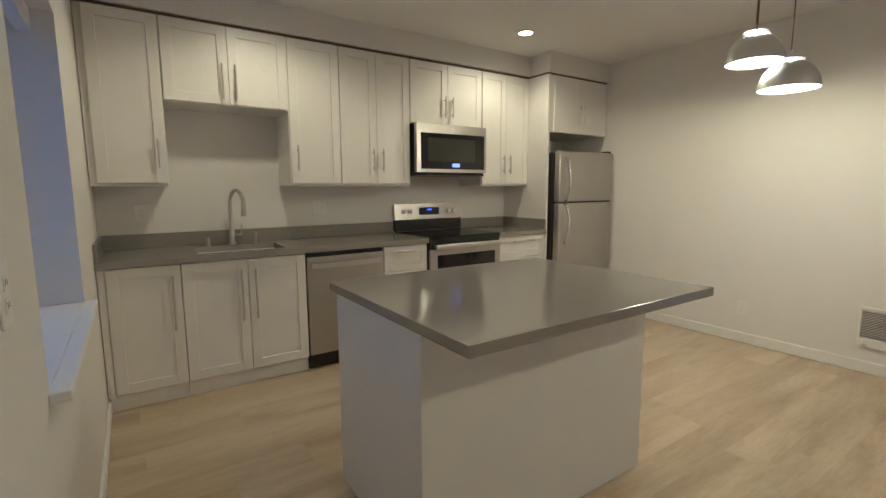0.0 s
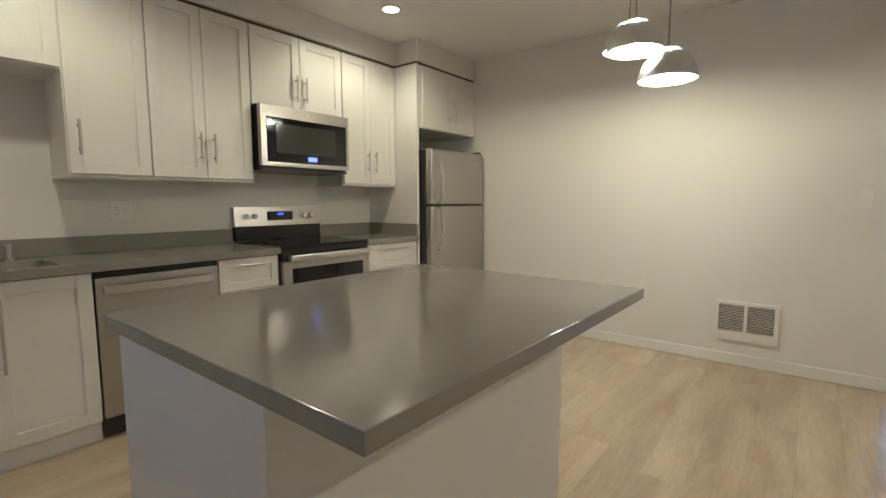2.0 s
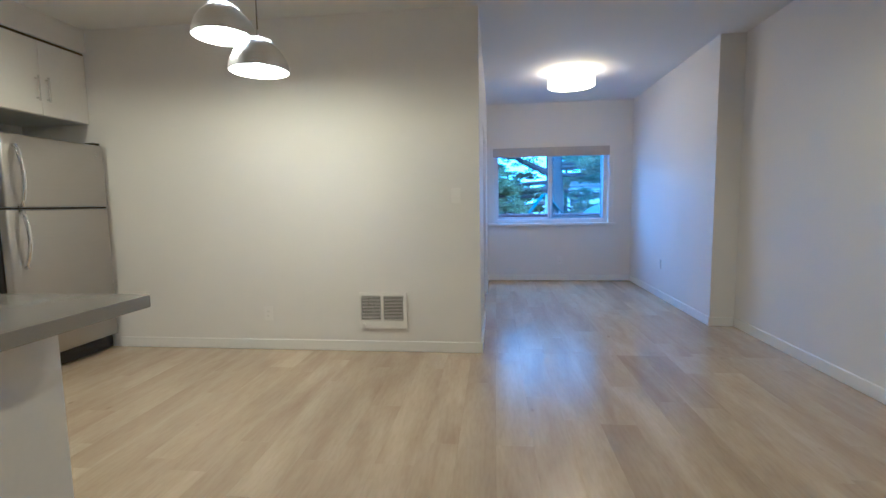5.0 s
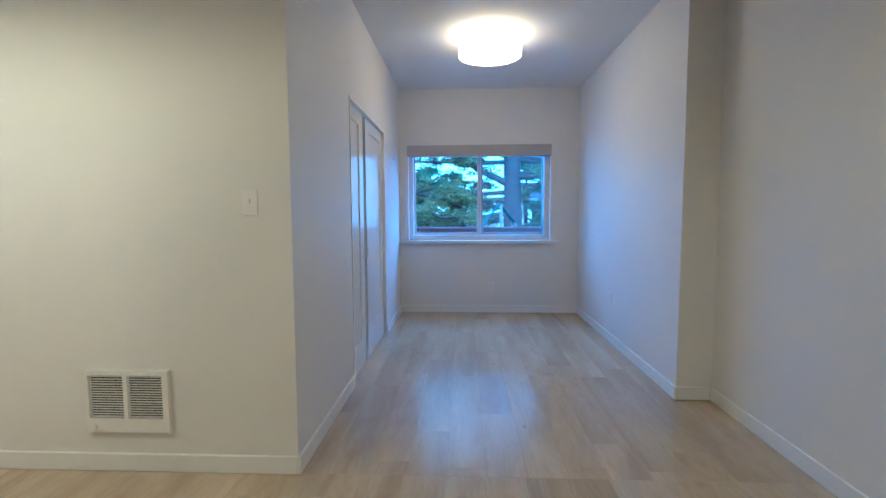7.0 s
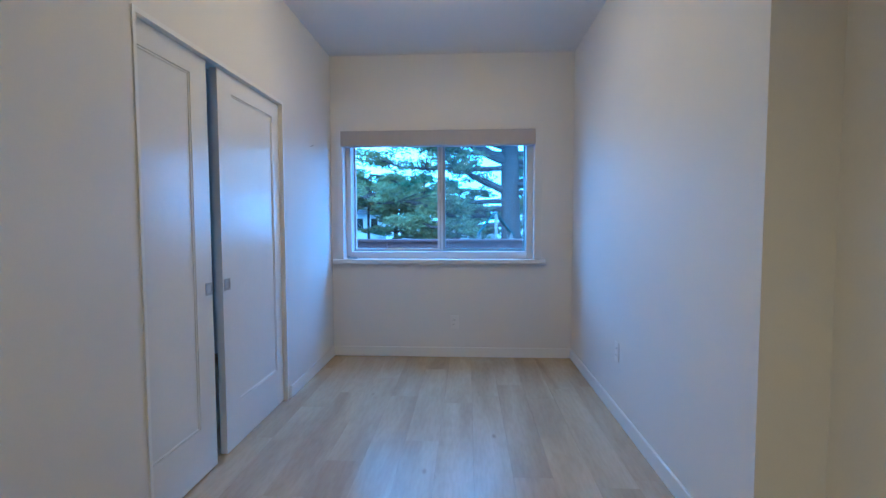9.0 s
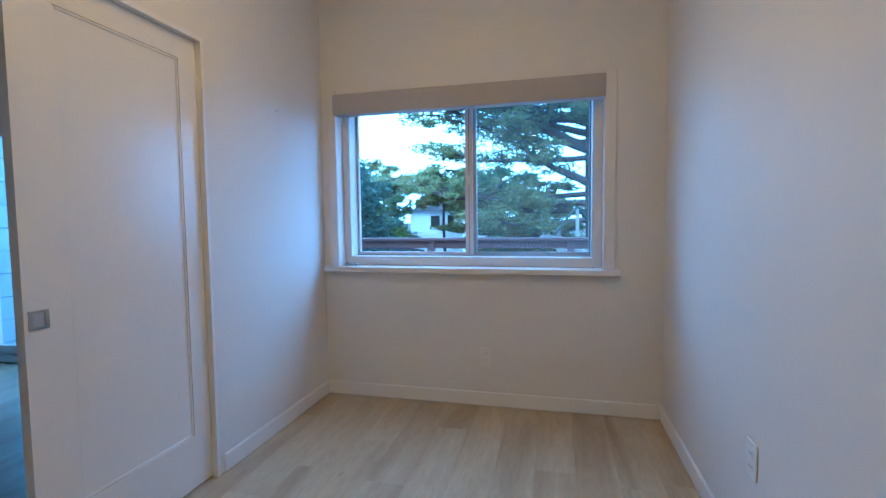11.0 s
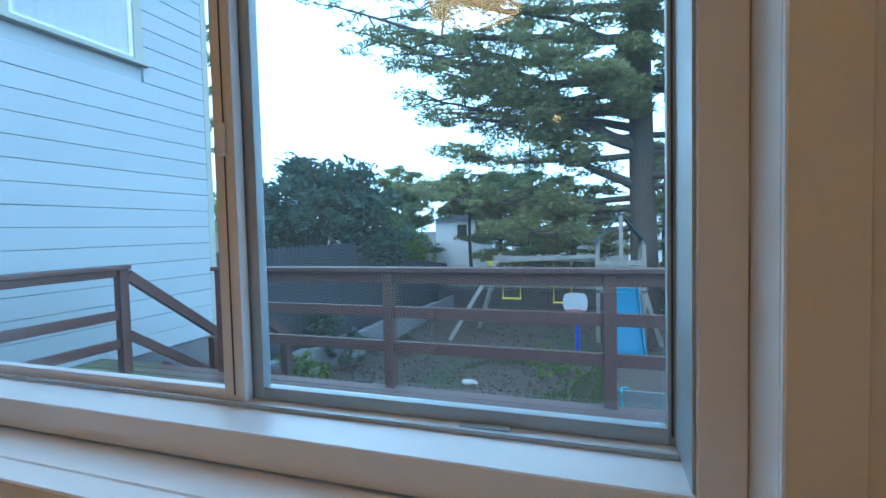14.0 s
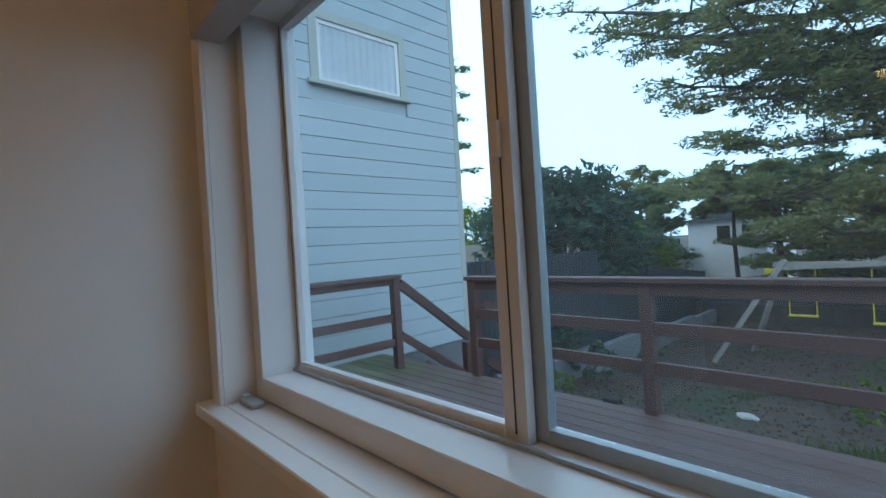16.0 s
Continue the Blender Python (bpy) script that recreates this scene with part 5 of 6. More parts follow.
part("king_post", boxes((19.385, -2.26, 0.22, 19.428, -2.16, 1.48)), "oldwood", ps)
for s in (-1, 1):
    bm = bmesh.new()
    vs = [bm.verts.new(v) for v in ((19.38, -2.21, 1.50), (20.85, -2.21, 1.50), (20.85, -2.21 + s * 0.62, 0.72), (19.38, -2.21 + s * 0.62, 0.72))]
    bm.faces.new(vs)
    r = bmesh.ops.extrude_face_region(bm, geom=bm.faces[:])
    bmesh.ops.translate(bm, vec=(0, s * 0.02, 0.03), verts=[v for v in r["geom"] if isinstance(v, bmesh.types.BMVert)])
    part("roof_panel", bm, "greenroof", ps, "dark green tarp roof")
bm = bmesh.new()
prev = None
for i in range(15):
    u = i / 14
    x = 19.42 - 2.3 * u
    z = -0.36 - 1.36 * (u ** 0.95) + 0.12 * max(0, u - 0.8) * 3
    ring = [bm.verts.new((x, yy, z + zz)) for yy, zz in ((-2.60, 0.16), (-2.57, 0.16), (-2.55, 0.02), (-2.04, 0.02), (-2.02, 0.16), (-1.99, 0.16), (-2.0, -0.02), (-2.59, -0.02))]
    if prev:
        for k in range(8):
            bm.faces.new((prev[k], prev[(k + 1) % 8], ring[(k + 1) % 8], ring[k]))
    else:
        bm.faces.new(ring)
    prev = ring
bm.faces.new(prev)
part("slide", bm, "slide", ps, "blue plastic slide")
part("tower_brace", bar(bmesh.new(), (19.5, -2.76, -0.45), (19.4, -3.12, PZ + 0.03), 0.07, 0.09), "oldwood", ps)
part("beam_bracket", boxes((19.53, 0.98, 0.20, 19.67, 1.22, 0.32), bevel=0.01), "yellow", ps, "yellow plastic beam end bracket")
part("swing_beam", bar(bmesh.new(), (19.6, -1.66, 0.38), (19.6, 1.05, 0.40), 0.09, 0.14), "oldwood", ps)
part("frame_leg", bar(bmesh.new(), (19.55, 0.85, 0.50), (18.9, 2.15, PZ + 0.02), 0.09, 0.09), "oldwood", ps)
part("frame_leg", bar(bmesh.new(), (19.65, 0.85, 0.50), (20.5, 1.75, PZ - 0.02), 0.09, 0.09), "oldwood", ps)
part("lookout_board", bar(bmesh.new(), (19.5, -1.7, 0.46), (19.5, 1.0, 0.34), 0.03, 0.10), "oldwood", ps)
for y0, y1, zb in ((0.80, 0.33, -0.70), (-0.55, -1.0, -0.78)):
    for yy in (y0, y1):
        part("swing_chain", tube([(19.6, yy, 0.32), (19.6, yy, zb + 0.02)], 0.013, 6), "yellow", ps, "yellow coated swing chain")
    part("swing_seat", boxes((19.5, y1 - 0.02, zb - 0.01, 19.7, y0 + 0.02, zb + 0.0195), bevel=0.008), "yellow", ps, "yellow swing seat")

hp = thing("toy_basketball_hoop", (18.3, -1.15, -1.76), "child's toy basketball hoop on a blue pole", "toy hoop")
bm = bmesh.new()
pts = []
for k in range(24):
    a = 2 * math.pi * k / 24
    cx = math.cos(a)
    pts.append((-1.155 + 0.275 * math.copysign(abs(cx) ** 0.6, cx), -0.55 + 0.23 * math.copysign(abs(math.sin(a)) ** 0.6, math.sin(a))))
f = bm.faces.new([bm.verts.new((18.26, y, z)) for y, z in pts])
r = bmesh.ops.extrude_face_region(bm, geom=[f])
bmesh.ops.translate(bm, vec=(0.03, 0, 0), verts=[v for v in r["geom"] if isinstance(v, bmesh.types.BMVert)])
part("backboard", bm, "whiteboard", hp)
ring = [(18.06 + 0.19 * math.cos(2 * math.pi * k / 20), -1.155 + 0.19 * math.sin(2 * math.pi * k / 20), -0.72) for k in range(21)]
part("rim", tube(ring, 0.018, 8), "red", hp)
part("pole", tube([(18.32, -1.2, -1.76), (18.32, -1.2, -0.7)], 0.05, 10), "bluepole", hp)
part("base", boxes((18.15, -1.36, -1.83, 18.5, -1.04, -1.72), bevel=0.03), "darkwood", hp)

sl = thing("solar_lantern", (14.0, 2.08, ground_z(14, 2.08)), "small yellow solar lantern standing on the soil", "lantern")
z = ground_z(14, 2.08)
part("body", boxes((13.93, 1.98, z, 14.08, 2.20, z + 0.10), bevel=0.008), "yellow", sl)
part("solar_panel", boxes((13.92, 1.97, z + 0.1005, 14.09, 2.21, z + 0.19), bevel=0.006), "fridge_side", sl)
for i, (x, y, s) in enumerate(((15.1, 0.55, 0.11),)):
    bm = bmesh.new()
    bmesh.ops.create_icosphere(bm, subdivisions=2, radius=s)
    for v in bm.verts:
        v.co = Vector((v.co.x, v.co.y * 1.4, v.co.z * 0.6)) * (1 + 0.25 * noise.noise(v.co * 9 + Vector((i * 7, 0, 0)))) + Vector((x, y, ground_z(x, y) + s * 0.3))
    tagged(part("garden_stone", bm, "stone"), "pale rounded stone lying on the soil", "stone", "garden stones")
gb = thing("garden_bed", (14.55, -2.4, -1.4), "raised garden bed of weathered grey boards beside the deck", "garden bed")
for x0, y0, x1, y1 in ((13.90, -2.95, 13.945, -1.88), (15.20, -2.95, 15.245, -1.88), (13.946, -2.95, 15.199, -2.905), (13.946, -1.925, 15.199, -1.88)):
    for z0 in (-1.50, -1.275):
        part("edge_board", boxes((x0, y0, z0, x1, y1, z0 + 0.222), bevel=0.004), "greywood", gb)
for y0 in (-3.0, -1.879):
    part("corner_post", boxes((13.88, y0, -1.52, 13.95, y0 + 0.049, -1.04), bevel=0.004), "darkwood", gb)
part("soil", boxes((13.946, -2.904, -1.45, 15.199, -1.926, -1.12)), "dirt", gb, "dark garden soil")
hs = thing("garden_hose", (13.0, -1.5, -1.4), "teal garden hose hanging over the bed", "hose")
part("hose_tube", tube([(13.80, -1.98, -1.42), (13.82, -1.96, -1.20), (13.86, -1.95, -1.06), (13.92, -1.96, -1.025), (14.02, -2.0, -1.06), (14.15, -2.05, -1.10)], 0.02, 8), "hose", hs)


# ---- foliage ----
def leaves(name, centres, radii, count, size, material, parent=None, seed=1, flat=0.5, droop=0.0, wide=0.42):
    """Many small pointed leaves or sprays scattered in clumps, joined into one crown."""
    rs = np.random.RandomState(seed)
    c = np.repeat(np.asarray(centres, float), count, axis=0)
    r = np.repeat(np.asarray(radii, float), count)
    n = len(c)
    d = rs.normal(size=(n, 3))
    d /= np.linalg.norm(d, axis=1)[:, None]
    rad = r * rs.uniform(0.25, 1.0, n) ** 0.6
    pos = c + d * rad[:, None] * np.array((1, 1, flat))
    pos[:, 2] -= droop * (np.abs(d[:, 0]) + np.abs(d[:, 1])) * rad * 0.4
    a = rs.normal(size=(n, 3))
    a[:, 2] *= 0.5
    a /= np.linalg.norm(a, axis=1)[:, None]
    b = np.cross(a, rs.normal(size=(n, 3)))
    b /= np.linalg.norm(b, axis=1)[:, None]
    s = (size * rs.uniform(0.55, 1.3, n))[:, None]
    v = np.empty((n, 4, 3))
    v[:, 0] = pos - a * s
    v[:, 1] = pos + b * s * wide
    v[:, 2] = pos + a * s
    v[:, 3] = pos - b * s * wide
    o = ORIGIN.get(parent.name, Vector((0, 0, 0))) if parent else Vector((0, 0, 0))
    v -= np.array(o)
    me = bpy.data.meshes.new(name)
    me.from_pydata(v.reshape(-1, 3).tolist(), [], np.arange(n * 4).reshape(-1, 4).tolist())
    me.materials.append(M[material])
    ob = new(name, me)
    if parent:
        ob.parent = parent
    return ob


def limb_points(a, b, sag, wob, rs, n=7):
    a, b = np.array(a, float), np.array(b, float)
    out = []
    for i in range(n):
        u = i / (n - 1)
        p = a + (b - a) * u
        p[2] += sag * math.sin(math.pi * u)
        p += rs.normal(size=3) * wob * math.sin(math.pi * u)
        out.append(tuple(p))
    return out


def conifer(at, height, radius, limbs, label, seed, material="needle", leaf=0.17, per=26, twigs=7, clump=0.62, trunk_top=0.12, lean=0.0, flat=0.30):
    """Trunk, named limbs (start height, end offset) and sprays along the twigs of each limb."""
    rs = np.random.RandomState(seed)
    x, y, z = at
    t = thing("tree", at, label, "tree")
    tp = [(x + lean * u * u, y + 0.15 * math.sin(3 * u), z - 0.1 + height * u) for u in np.linspace(0, 1, 12)]
    bm = tube(tp, [radius * (1 - u) ** 0.7 * (1 + 0.35 * max(0, 0.08 - u) / 0.08) + trunk_top * u for u in np.linspace(0, 1, 12)], 14)
    smooth(part("trunk", bm, "bark", t))
    cen, rad = [], []
    for h, (dx, dy, dz), r0 in limbs:
        a = (x, y, z + h)
        e = (x + dx, y + dy, z + h + dz)
        pts = limb_points(a, e, -0.06 * abs(dy) + 0.1, 0.12, rs)
        bm = tube(pts, [r0 * (1 - 0.8 * i / 6) for i in range(7)], 8)
        L = math.sqrt(dx * dx + dy * dy + dz * dz)
        for k in range(twigs):
            u = 0.30 + 0.70 * (k + rs.uniform()) / twigs
            i = min(5, int(u * 6))
            p = np.array(pts[i]) + (np.array(pts[i + 1]) - np.array(pts[i])) * (u * 6 - i)
            ang = rs.uniform(0, 2 * math.pi)
            ln = L * rs.uniform(0.12, 0.26)
            q = p + np.array((math.cos(ang) * ln, math.sin(ang) * ln, rs.uniform(-0.12, 0.3) * ln))
            tube([tuple(p), tuple((p + q) / 2 + np.array((0, 0, 0.05))), tuple(q)], [0.045, 0.03, 0.012], 5, bm)
            for w in (0.45, 0.75, 1.0):
                cen.append(p + (q - p) * w + rs.normal(size=3) * 0.12)
                rad.append(clump * rs.uniform(0.6, 1.15))
        cen.append(np.array(e))
        rad.append(clump)
        smooth(part("limb", bm, "bark", t))
    leaves("crown", cen, rad, per, leaf, material, t, seed, flat, 0.25, 0.30)
    return t


# the big cypress: limbs reach mostly sideways, in tiers with gaps of sky
rs_ = np.random.RandomState(4)
limbs = [(5.4, (-0.3, 7.2, 0.7), 0.12), (6.0, (-0.6, 6.4, 1.3), 0.12), (6.8, (0.6, 8.2, 1.5), 0.13), (7.4, (-1.0, 6.2, 0.9), 0.12), (5.6, (-0.8, 5.6, 3.0), 0.25), (4.2, (-0.4, 4.6, 2.7), 0.18), (6.6, (-1.0, 7.4, 2.8), 0.2), (7.6, (-0.6, 9.4, 2.8), 0.2), (8.2, (0.8, 8.6, 2.6), 0.18),
         (9.2, (-0.8, 10.2, 2.2), 0.2), (10.2, (0.4, 9.4, 2.6), 0.17), (11.2, (-0.5, 10.2, 2.0), 0.17), (12.4, (0.3, 8.8, 2.0), 0.15), (6.2, (1.5, 6.2, 2.4), 0.16),
         (3.6, (0.6, 4.0, 0.2), 0.12), (3.0, (-1.2, 5.0, 0.2), 0.12), (3.2, (1.2, 7.0, 1.3), 0.13), (3.6, (0.5, 9.0, 1.4), 0.13), (4.0, (2.5, 8.0, 0.8), 0.12), (8.8, (-2.0, 5.0, 2.0), 0.15), (10.6, (-2.0, 6.0, 1.6), 0.15), (7.2, (-2.2, 3.4, 1.6), 0.13), (12.0, (-1.6, 4.2, 1.5), 0.13)]
# Southward limbs, multiplied and lengthened to block sky light from the hall.
for i in range(30):
    a = rs_.uniform(-2.5, -0.6)
    h = rs_.uniform(3.6, 13.5)
    ln = rs_.uniform(3.5, 8.0)
    limbs.append((h, (math.cos(a) * ln * 0.8, math.sin(a) * ln, rs_.uniform(0.0, 0.9)), 0.11))
for i in range(8):
    limbs.append((6.6 + 0.85 * i, (-rs_.uniform(1.4, 2.6), rs_.uniform(-1.4, 2.0), rs_.uniform(0.2, 0.9)), 0.09))
conifer((24.0, -3.2, -1.85), 16.5, 0.46, limbs, "large old cypress with spreading limbs and dark sprays", 11, twigs=16, per=54, clump=0.48, leaf=0.105, flat=0.42)
# lower conifers behind the play set; the two tallest, far south, are added sky blockers
for k, (x, y, h, sp, sd) in enumerate(((30.5, 8.6, 6.2, 2.2, 25), (25.8, 6.3, 4.9, 1.7, 26), (27.5, 2.3, 5.3, 2.3, 21), (27.0, 0.9, 5.2, 2.6, 22), (26.2, -0.9, 4.6, 2.2, 23), (28.5, -6.5, 7.5, 3.2, 24), (29.5, -4.6, 6.4, 2.4, 28), (27.0, -10.5, 13.0, 4.2, 29), (25.0, -15.0, 12.0, 4.4, 30))):
    r3 = np.random.RandomState(sd)
    lb = []
    for i in range(17):
        a = i * 2.4 + r3.uniform(-0.3, 0.3)
        hh = 0.8 + (h - 1.0) * (i / 16) ** 0.9
        ln = sp * (1 - 0.55 * i / 16) * r3.uniform(0.75, 1.2)
        lb.append((hh, (math.cos(a) * ln, math.sin(a) * ln, 0.35 - 0.5 * (1 - i / 16)), 0.06))
    conifer((x, y, -1.85), h, 0.16, lb, "dark conifer with drooping branches behind the fence, the two tallest added to block sky", sd, "needle2" if k % 2 else "needle", twigs=7, per=32, clump=0.40, leaf=0.115, trunk_top=0.03)

rt_ = np.random.RandomState(77)
high = [(3.7 + 0.19 * i, (math.cos(i * 2.4) * rt_.uniform(1.3, 2.3), math.sin(i * 2.4) * rt_.uniform(1.3, 2.3), rt_.uniform(-0.5, 0.2)), 0.05) for i in range(12)]
conifer((28.2, 3.9, -1.85), 5.8, 0.10, high, "mid-sized conifer with its crown over the white house", 27, "needle", twigs=6, per=28, clump=0.44, leaf=0.16, trunk_top=0.02)


def bush(at, size, n, label, seed, material="leaf", leaf=0.10, per=60, name="tree", trunk=0.10):
    rs = np.random.RandomState(seed)
    t = thing(name, at, label, "tree" if name == "tree" else "plant")
    bm = tube([at, (at[0] + 0.1, at[1], at[2] + size[2] * 0.5), (at[0], at[1] + 0.1, at[2] + size[2] * 0.9)], [trunk, trunk * 0.7, trunk * 0.2], 8)
    for k in range(6):
        a = k * 1.05
        tube([(at[0], at[1], at[2] + size[2] * 0.3), (at[0] + math.cos(a) * size[0] * 0.6, at[1] + math.sin(a) * size[1] * 0.6, at[2] + size[2] * 0.75)], [trunk * 0.6, trunk * 0.15], 6, bm)
    part("trunk" if name == "tree" else "stem", bm, "bark", t)
    cen, rad = [], []
    for k in range(n):
        d = rs.normal(size=3)
        d /= np.linalg.norm(d)
        u = rs.uniform(0.55, 1.0)
        cen.append((at[0] + d[0] * size[0] * u, at[1] + d[1] * size[1] * u, at[2] + size[2] * (0.56 + 0.42 * d[2] * u)))
        rad.append(rs.uniform(0.16, 0.30) * size[2] * 0.42)
    leaves("crown" if name == "tree" else "foliage", cen, rad, per, leaf, material, t, seed, 0.8)
    return t


bush((19.6, 6.5, -1.75), (2.2, 2.7, 5.3), 190, "dense dark broadleaf tree behind the fence", 31, "leaf", 0.13, 90)
bush((27.5, 17.3, -1.8), (2.0, 2.0, 5.7), 90, "lighter green tree in the far yard", 32, "bright", 0.12)
bush((24.0, 5.9, -1.8), (1.0, 1.1, 3.4), 60, "feathery green shrub beside the white house", 33, "bright", 0.10)
bush((14.1, 3.05, ground_z(14.1, 3.05)), (0.24, 0.28, 0.5), 14, "small yellow-green leafy plant in the soil", 34, "bright", 0.07, 16, "plant", 0.012)
bush((15.4, 3.2, ground_z(15.4, 3.2)), (0.5, 0.6, 0.8), 22, "dark green shrub beside the retaining wall", 35, "leaf", 0.07, 40, "shrub", 0.02)
bush((15.9, 4.0, ground_z(15.9, 4.0)), (0.55, 0.32, 1.35), 26, "blue-green leafy shrub growing against the fence", 38, "leaf", 0.07, 40, "shrub", 0.025)
bush((17.2, 2.9, ground_z(17.2, 2.9)), (0.35, 0.4, 0.6), 14, "dark green shrub beside the retaining wall", 36, "leaf", 0.06, 40, "shrub", 0.02)
bush((13.9, 3.4, ground_z(13.9, 3.4)), (0.4, 0.35, 0.7), 18, "dark green leafy plant below the deck rail", 39, "bright", 0.06, 24, "plant", 0.012)
bush((16.6, -0.7, ground_z(16.6, -0.7)), (0.7, 0.8, 0.45), 26, "low green weeds growing in the soil", 42, "bright", 0.06, 30, "plant", 0.012)
bush((15.6, -1.0, ground_z(15.6, -1.0)), (0.6, 0.6, 0.35), 22, "low green weeds growing in the soil", 43, "bright", 0.055, 30, "plant", 0.012)
bush((19.0, -3.9, -1.75), (0.8, 0.9, 1.3), 26, "grey-green shrub beside the slide", 37, "leaf", 0.08, 40, "shrub", 0.03)
rp = np.random.RandomState(9)
lp = [(h, (math.cos(a) * 2.1, math.sin(a) * 2.1, 0.4), 0.07) for h, a in [(8.2 + i * 0.62, i * 2.1) for i in range(14)]]
conifer((30.0, 21.9, -1.8), 16.5, 0.3, lp, "tall thin pine beyond the neighbouring house", 41, "needle2", leaf=0.2, twigs=3, per=22, clump=0.5)

# grass and weeds near the deck
rs_ = np.random.RandomState(12)
gx = rs_.uniform(13.0, 18.5, 9000)
gy = rs_.uniform(-4.5, 1.0, 9000)
keep = np.array([noise.noise(Vector((a * 0.7, b * 0.7, 3.3))) + 0.25 - 0.35 * (b + 0.6) > 0.25 for a, b in zip(gx, gy)])
gx, gy = gx[keep], gy[keep]
verts, faces = [], []
for a, b in zip(gx, gy):
    for k in range(3):
        h, w_, an = rs_.uniform(0.05, 0.17), 0.008, rs_.uniform(0, 6.28)
        p = (a + rs_.normal() * 0.03, b + rs_.normal() * 0.03, ground_z(a, b) - 0.01)
        i = len(verts)
        verts += [(p[0] - w_ * math.sin(an), p[1] + w_ * math.cos(an), p[2]), (p[0] + w_ * math.sin(an), p[1] - w_ * math.cos(an), p[2]), (p[0] + math.cos(an) * h * 0.5, p[1] + math.sin(an) * h * 0.5, p[2] + h)]
        faces.append((i, i + 1, i + 2))
me = bpy.data.meshes.new("grass")
me.from_pydata(verts, [], faces)
me.materials.append(M["grass"])
tagged(new("grass", me), "patchy green grass and weeds in the yard", "grass", kind="stuff")

M["litter"] = leaf_mat("dry_leaf_litter", (0.05, 0.035, 0.025), (0.20, 0.15, 0.11), 0.8)
lx, ly = rs_.uniform(12.8, 24.0, 3800), rs_.uniform(-4.5, 3.6, 3800)
lit = leaves("leaf_litter", [(a, b, ground_z(a, b) + 0.015) for a, b in zip(lx, ly)], [0.14] * 3800, 3, 0.030, "litter", None, 15, 0.08, 0.0, 0.6)
tagged(lit, "dry brown leaves and twigs scattered on soil", "leaf litter", kind="stuff")

# ---- far houses ----


def house(at, w, d, h, roof_h, label, wall, roof, wins):
    """A gabled house; its front faces -x."""
    x, y, z = at
    t = thing("house", at, label, "house")
    part("wall", boxes((x, y - w / 2, z - 0.3, x + d, y + w / 2, z + h)), wall, t)
    bm = bmesh.new()
    vs = [bm.verts.new(v) for v in ((x - 0.3, y - w / 2 - 0.3, z + h), (x + d + 0.3, y - w / 2 - 0.3, z + h), (x + d + 0.3, y + w / 2 + 0.3, z + h), (x - 0.3, y + w / 2 + 0.3, z + h), (x - 0.3, y, z + h + roof_h), (x + d + 0.3, y, z + h + roof_h))]
    for f in ((0, 1, 2, 3), (0, 1, 5, 4), (2, 3, 4, 5), (1, 2, 5), (3, 0, 4)):
        bm.faces.new([vs[k] for k in f])
    part("roof", bm, roof, t)
    for wy, wz, ww, wh in wins:
        f = part("window", boxes((x - 0.05, wy - ww / 2 - 0.08, wz - 0.08, x - 0.002, wy + ww / 2 + 0.08, wz), (x - 0.05, wy - ww / 2 - 0.08, wz + wh, x - 0.002, wy + ww / 2 + 0.08, wz + wh + 0.08),
                                 (x - 0.05, wy - ww / 2 - 0.08, wz, x - 0.002, wy - ww / 2, wz + wh), (x - 0.05, wy + ww / 2, wz, x - 0.002, wy + ww / 2 + 0.08, wz + wh)), "vinyl", t)
        part("pane", boxes((x - 0.03, wy - ww / 2, wz, x - 0.003, wy + ww / 2, wz + wh)), "darkglass", f)
    return t


house((31.5, 5.3, -1.8), 3.2, 6, 3.5, 0.5, "white two-storey house seen between the trees", "whitehouse", "roofing", [(5.35, 0.75, 0.55, 0.7), (4.4, 0.75, 0.4, 0.7)])
house((27.8, 8.1, -1.8), 2.6, 3.0, 2.1, 0.55, "small shed with a pale metal roof", "oldwood", "paleroof", [])
house((40.0, -8.5, -1.8), 9, 7, 4.2, 1.6, "pale house beyond the back fence", "whitehouse", "roofing", [(-9.5, 0.8, 0.9, 1.1), (-6.8, 0.8, 0.9, 1.1)])
sf = thing("wood_fence", (16, 8.5, -1.5), "brown weathered fence behind the neighbouring house", "fence")
for i in range(40):
    o = part("fence_board", boxes((20.0, 7.2 + i * 0.15, -1.8, 20.02, 7.34 + i * 0.15, 1.25)), "oldwood", sf)
gs = thing("garden_shed", (23, -5.6, -1.8), "blue-grey board shed with a grey hipped roof", "shed")
for i in range(21):
    y = -7.1 + i * 0.157
    part("wall_board", boxes((22.0, y, -1.85, 22.03, y + 0.15, 0.10), bevel=0.004), "fence", gs)
part("wall", boxes((22.031, -7.1, -1.85, 23.9, -3.81, 0.10)), "fence", gs)
bm = bmesh.new()
vs = [bm.verts.new(v) for v in ((21.75, -7.3, 0.10), (24.1, -7.3, 0.10), (24.1, -3.70, 0.10), (21.75, -3.70, 0.10), (22.9, -6.6, 0.98), (22.9, -4.75, 0.98))]
for f in ((3, 2, 1, 0), (0, 3, 5, 4), (3, 2, 5), (2, 1, 4, 5), (1, 0, 4)):
    bm.faces.new([vs[k] for k in f])
part("roof", bm, "greyroof", gs, "grey shingle hipped roof")
bt = thing("blue_tarp", (22.1, -5.2, 0.4), "rolled bright blue tarp lying on the shed roof", "tarp")
smooth(part("roll", tube([(21.80, -4.72, 0.20), (22.0, -4.95, 0.38), (22.2, -5.2, 0.54), (22.42, -5.5, 0.70), (22.5, -5.8, 0.76)], [0.05, 0.09, 0.10, 0.10, 0.07], 10), "tarpblue", bt))
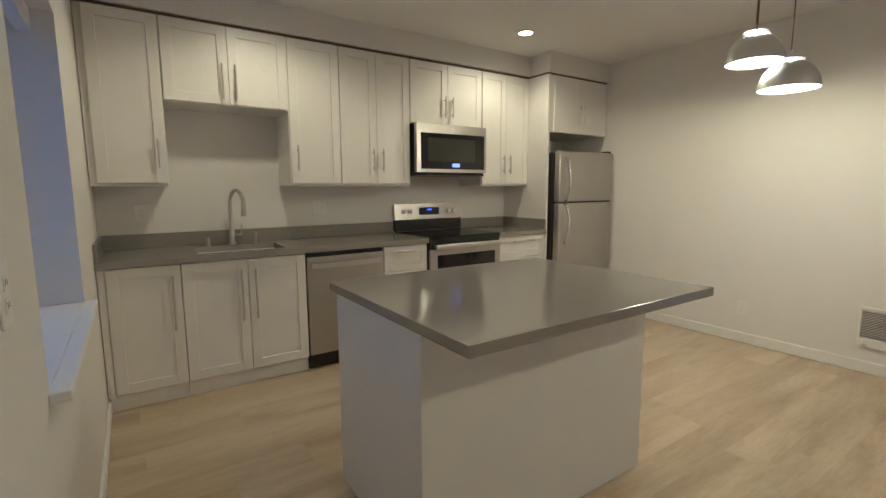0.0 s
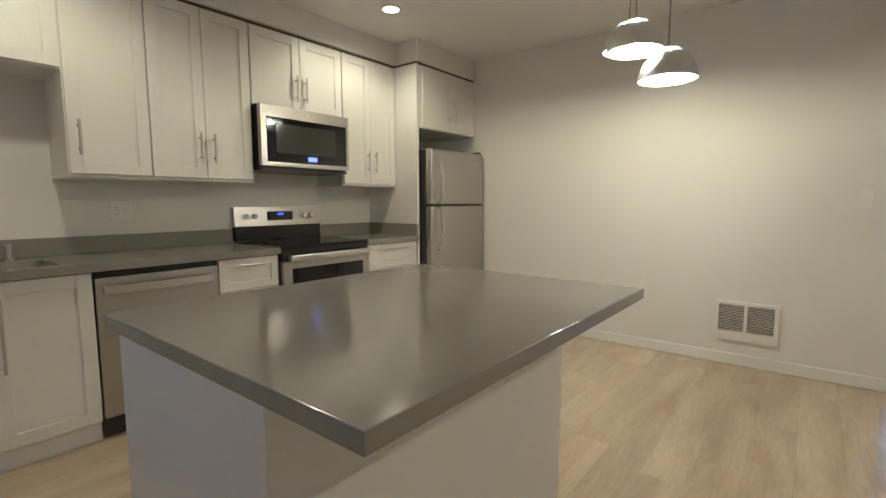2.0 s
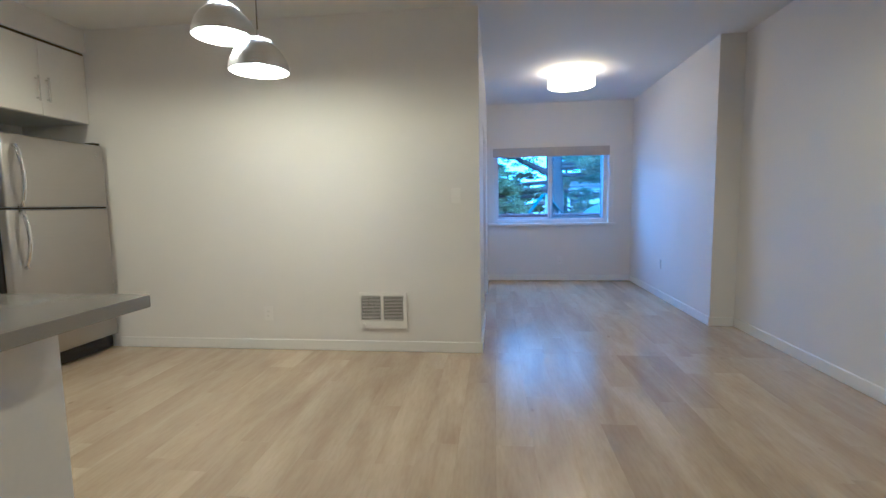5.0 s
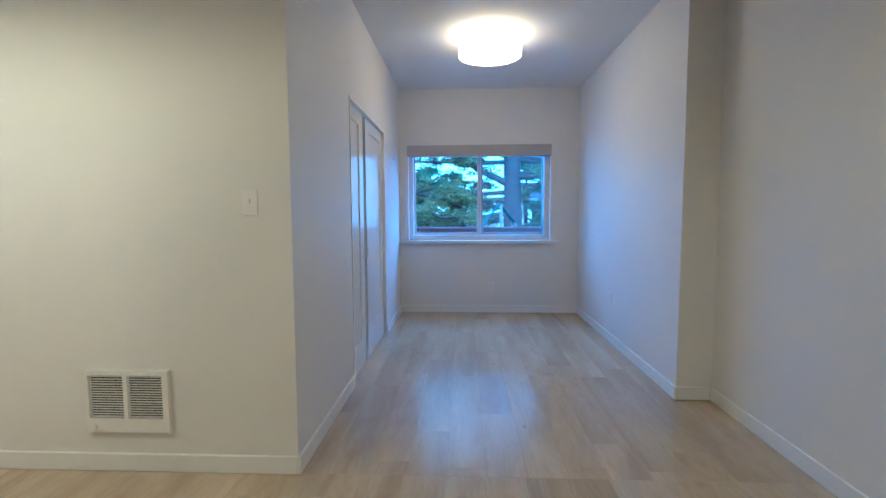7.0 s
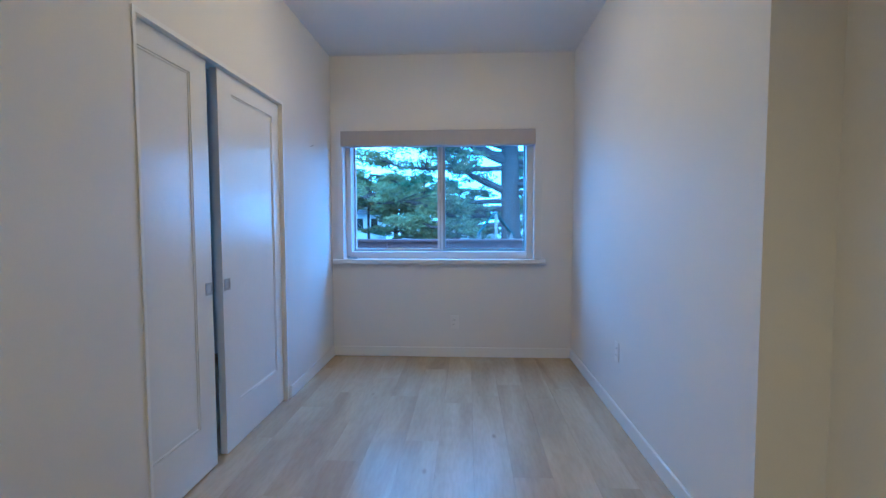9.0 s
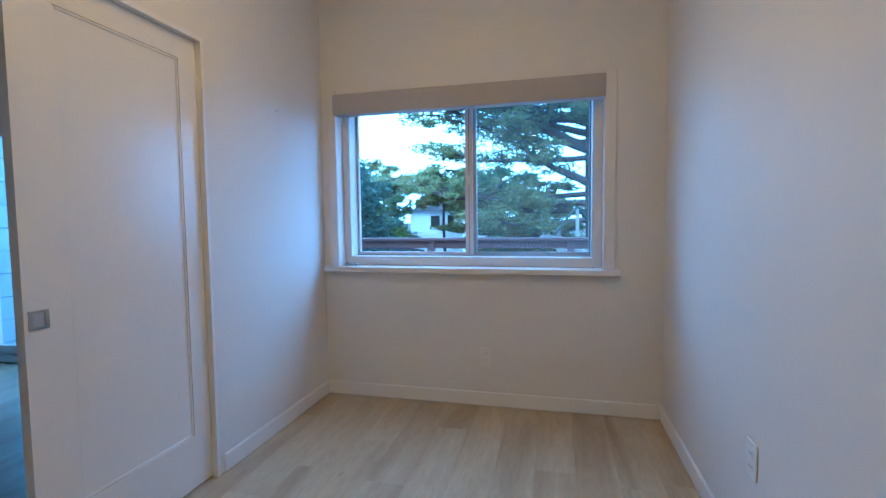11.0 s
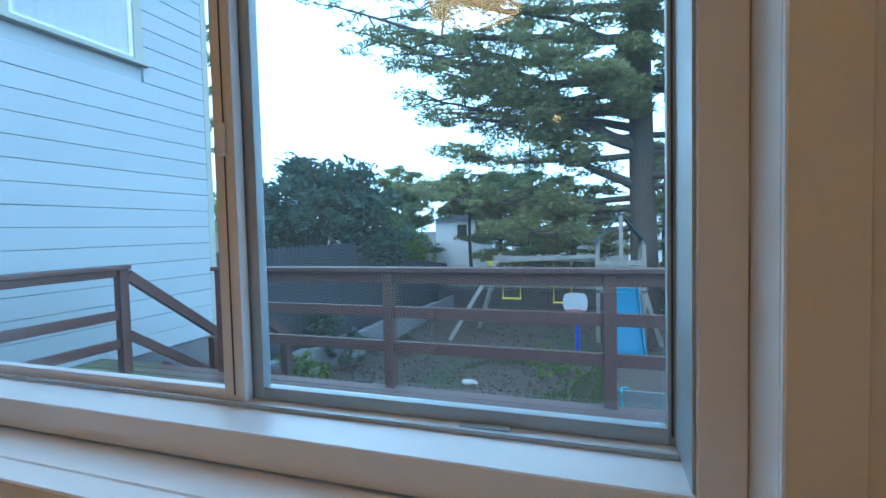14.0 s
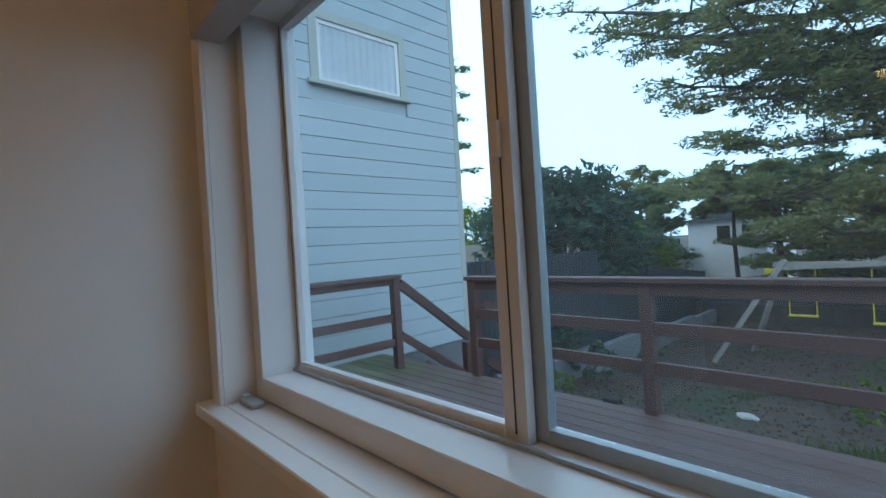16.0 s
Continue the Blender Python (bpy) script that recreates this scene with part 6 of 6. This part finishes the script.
smooth(part("loose_end", tube([(22.16, -5.35, 0.50), (22.12, -5.42, 0.44), (22.0, -5.46, 0.36), (21.86, -5.44, 0.24)], [0.05, 0.09, 0.08, 0.03], 8), "whiteboard", bt, "pale loose flap"))
lp_ = thing("garden_pole", (17.0, -3.7, -1.75), "thin pale pole leaning beside the shed", "pole")
part("rod", tube([(16.9, -3.65, -1.76), (18.0, -4.24, -0.70)], 0.018, 8), "oldwood", lp_)
# Unseen overhang, added to keep sky light off the side window.
structure("eave", boxes((XW - 0.95, YS - 0.4, CEIL + 0.16, XW - 0.02, YN + 0.5, CEIL + 0.28)), "whitehouse", "unseen overhang added to cut sky light at the side window", "roof")
# added wall on the side-window side, close and tall to block the sky
structure("side_house_wall", boxes((-1.95, -6.0, -1.6, -1.35, 9.0, 9.5)), "siding", "plain grey wall added to block sky from the side window", "wall")

# ---- floor planks ----
fl = tagged(new("floor"), "pale oak vinyl plank floor", "floor", kind="structure")
PL, PW = 1.22, 0.182
bm = boxes((0, 0, -0.0118, 1, 1, 0.0))
plank_mesh = bpy.data.meshes.new("plank")
bm.to_mesh(plank_mesh)
bm.free()
plank_mesh.materials.append(M["floor"])


def lay(x0, x1, y0, y1, first):
    rnd = random.Random(first)
    y = y0
    while y < y1 - 0.01:
        h = min(PW, y1 - y)
        x = x0 - rnd.random() * PL
        while x < x1 - 0.005:
            a, b = max(x, x0), min(x + PL, x1)
            if b - a > 0.03:
                o = new("plank", plank_mesh)
                o.parent = fl
                o.location = (a, y, 0)
                o.scale = (b - a - 0.0005, h - 0.0005, 1)
            x += PL
        y += PW


lay(XW, XH + 0.0, YS, YN, 3)
lay(XH, XF + 0.06, YR - 0.228, YL + 0.06, 5)
lay(XH + T, XF + 0.06, YL + 0.06, YN, 7)

# ---- lap siding boards of the neighbouring house ----
EXPO = 0.2215
bm = bmesh.new()
prof = [(0.030, 0.0), (-0.010, 0.0), (-0.012, 0.004), (-0.009, EXPO - 0.011), (0.012, EXPO + 0.004), (0.030, EXPO + 0.004)]
ends = [[bm.verts.new((x, y, z)) for y, z in prof] for x in (0.0, 1.0)]
for k in range(6):
    bm.faces.new((ends[0][k], ends[0][(k + 1) % 6], ends[1][(k + 1) % 6], ends[1][k]))
bm.faces.new(ends[0])
bm.faces.new(ends[1])
bmesh.ops.recalc_face_normals(bm, faces=bm.faces)
side_mesh = bpy.data.meshes.new("siding_board")
bm.to_mesh(side_mesh)
bm.free()
side_mesh.materials.append(M["siding"])
z = -0.20
while z < 6.2:
    runs = [(NX0, NX1 - 0.101)]
    if z + EXPO > KZ0 - 0.04 and z < KZ1 + 0.08:
        runs = [(NX0, KX0 - 0.111), (KX1 + 0.111, NX1 - 0.101)]
    for a, b in runs:
        o = new("siding_board", side_mesh)
        o.parent = nh
        o.location = Vector((a, NY, z)) - ORIGIN[nh.name]
        o.scale = (b - a, 1, 1)
    z += EXPO
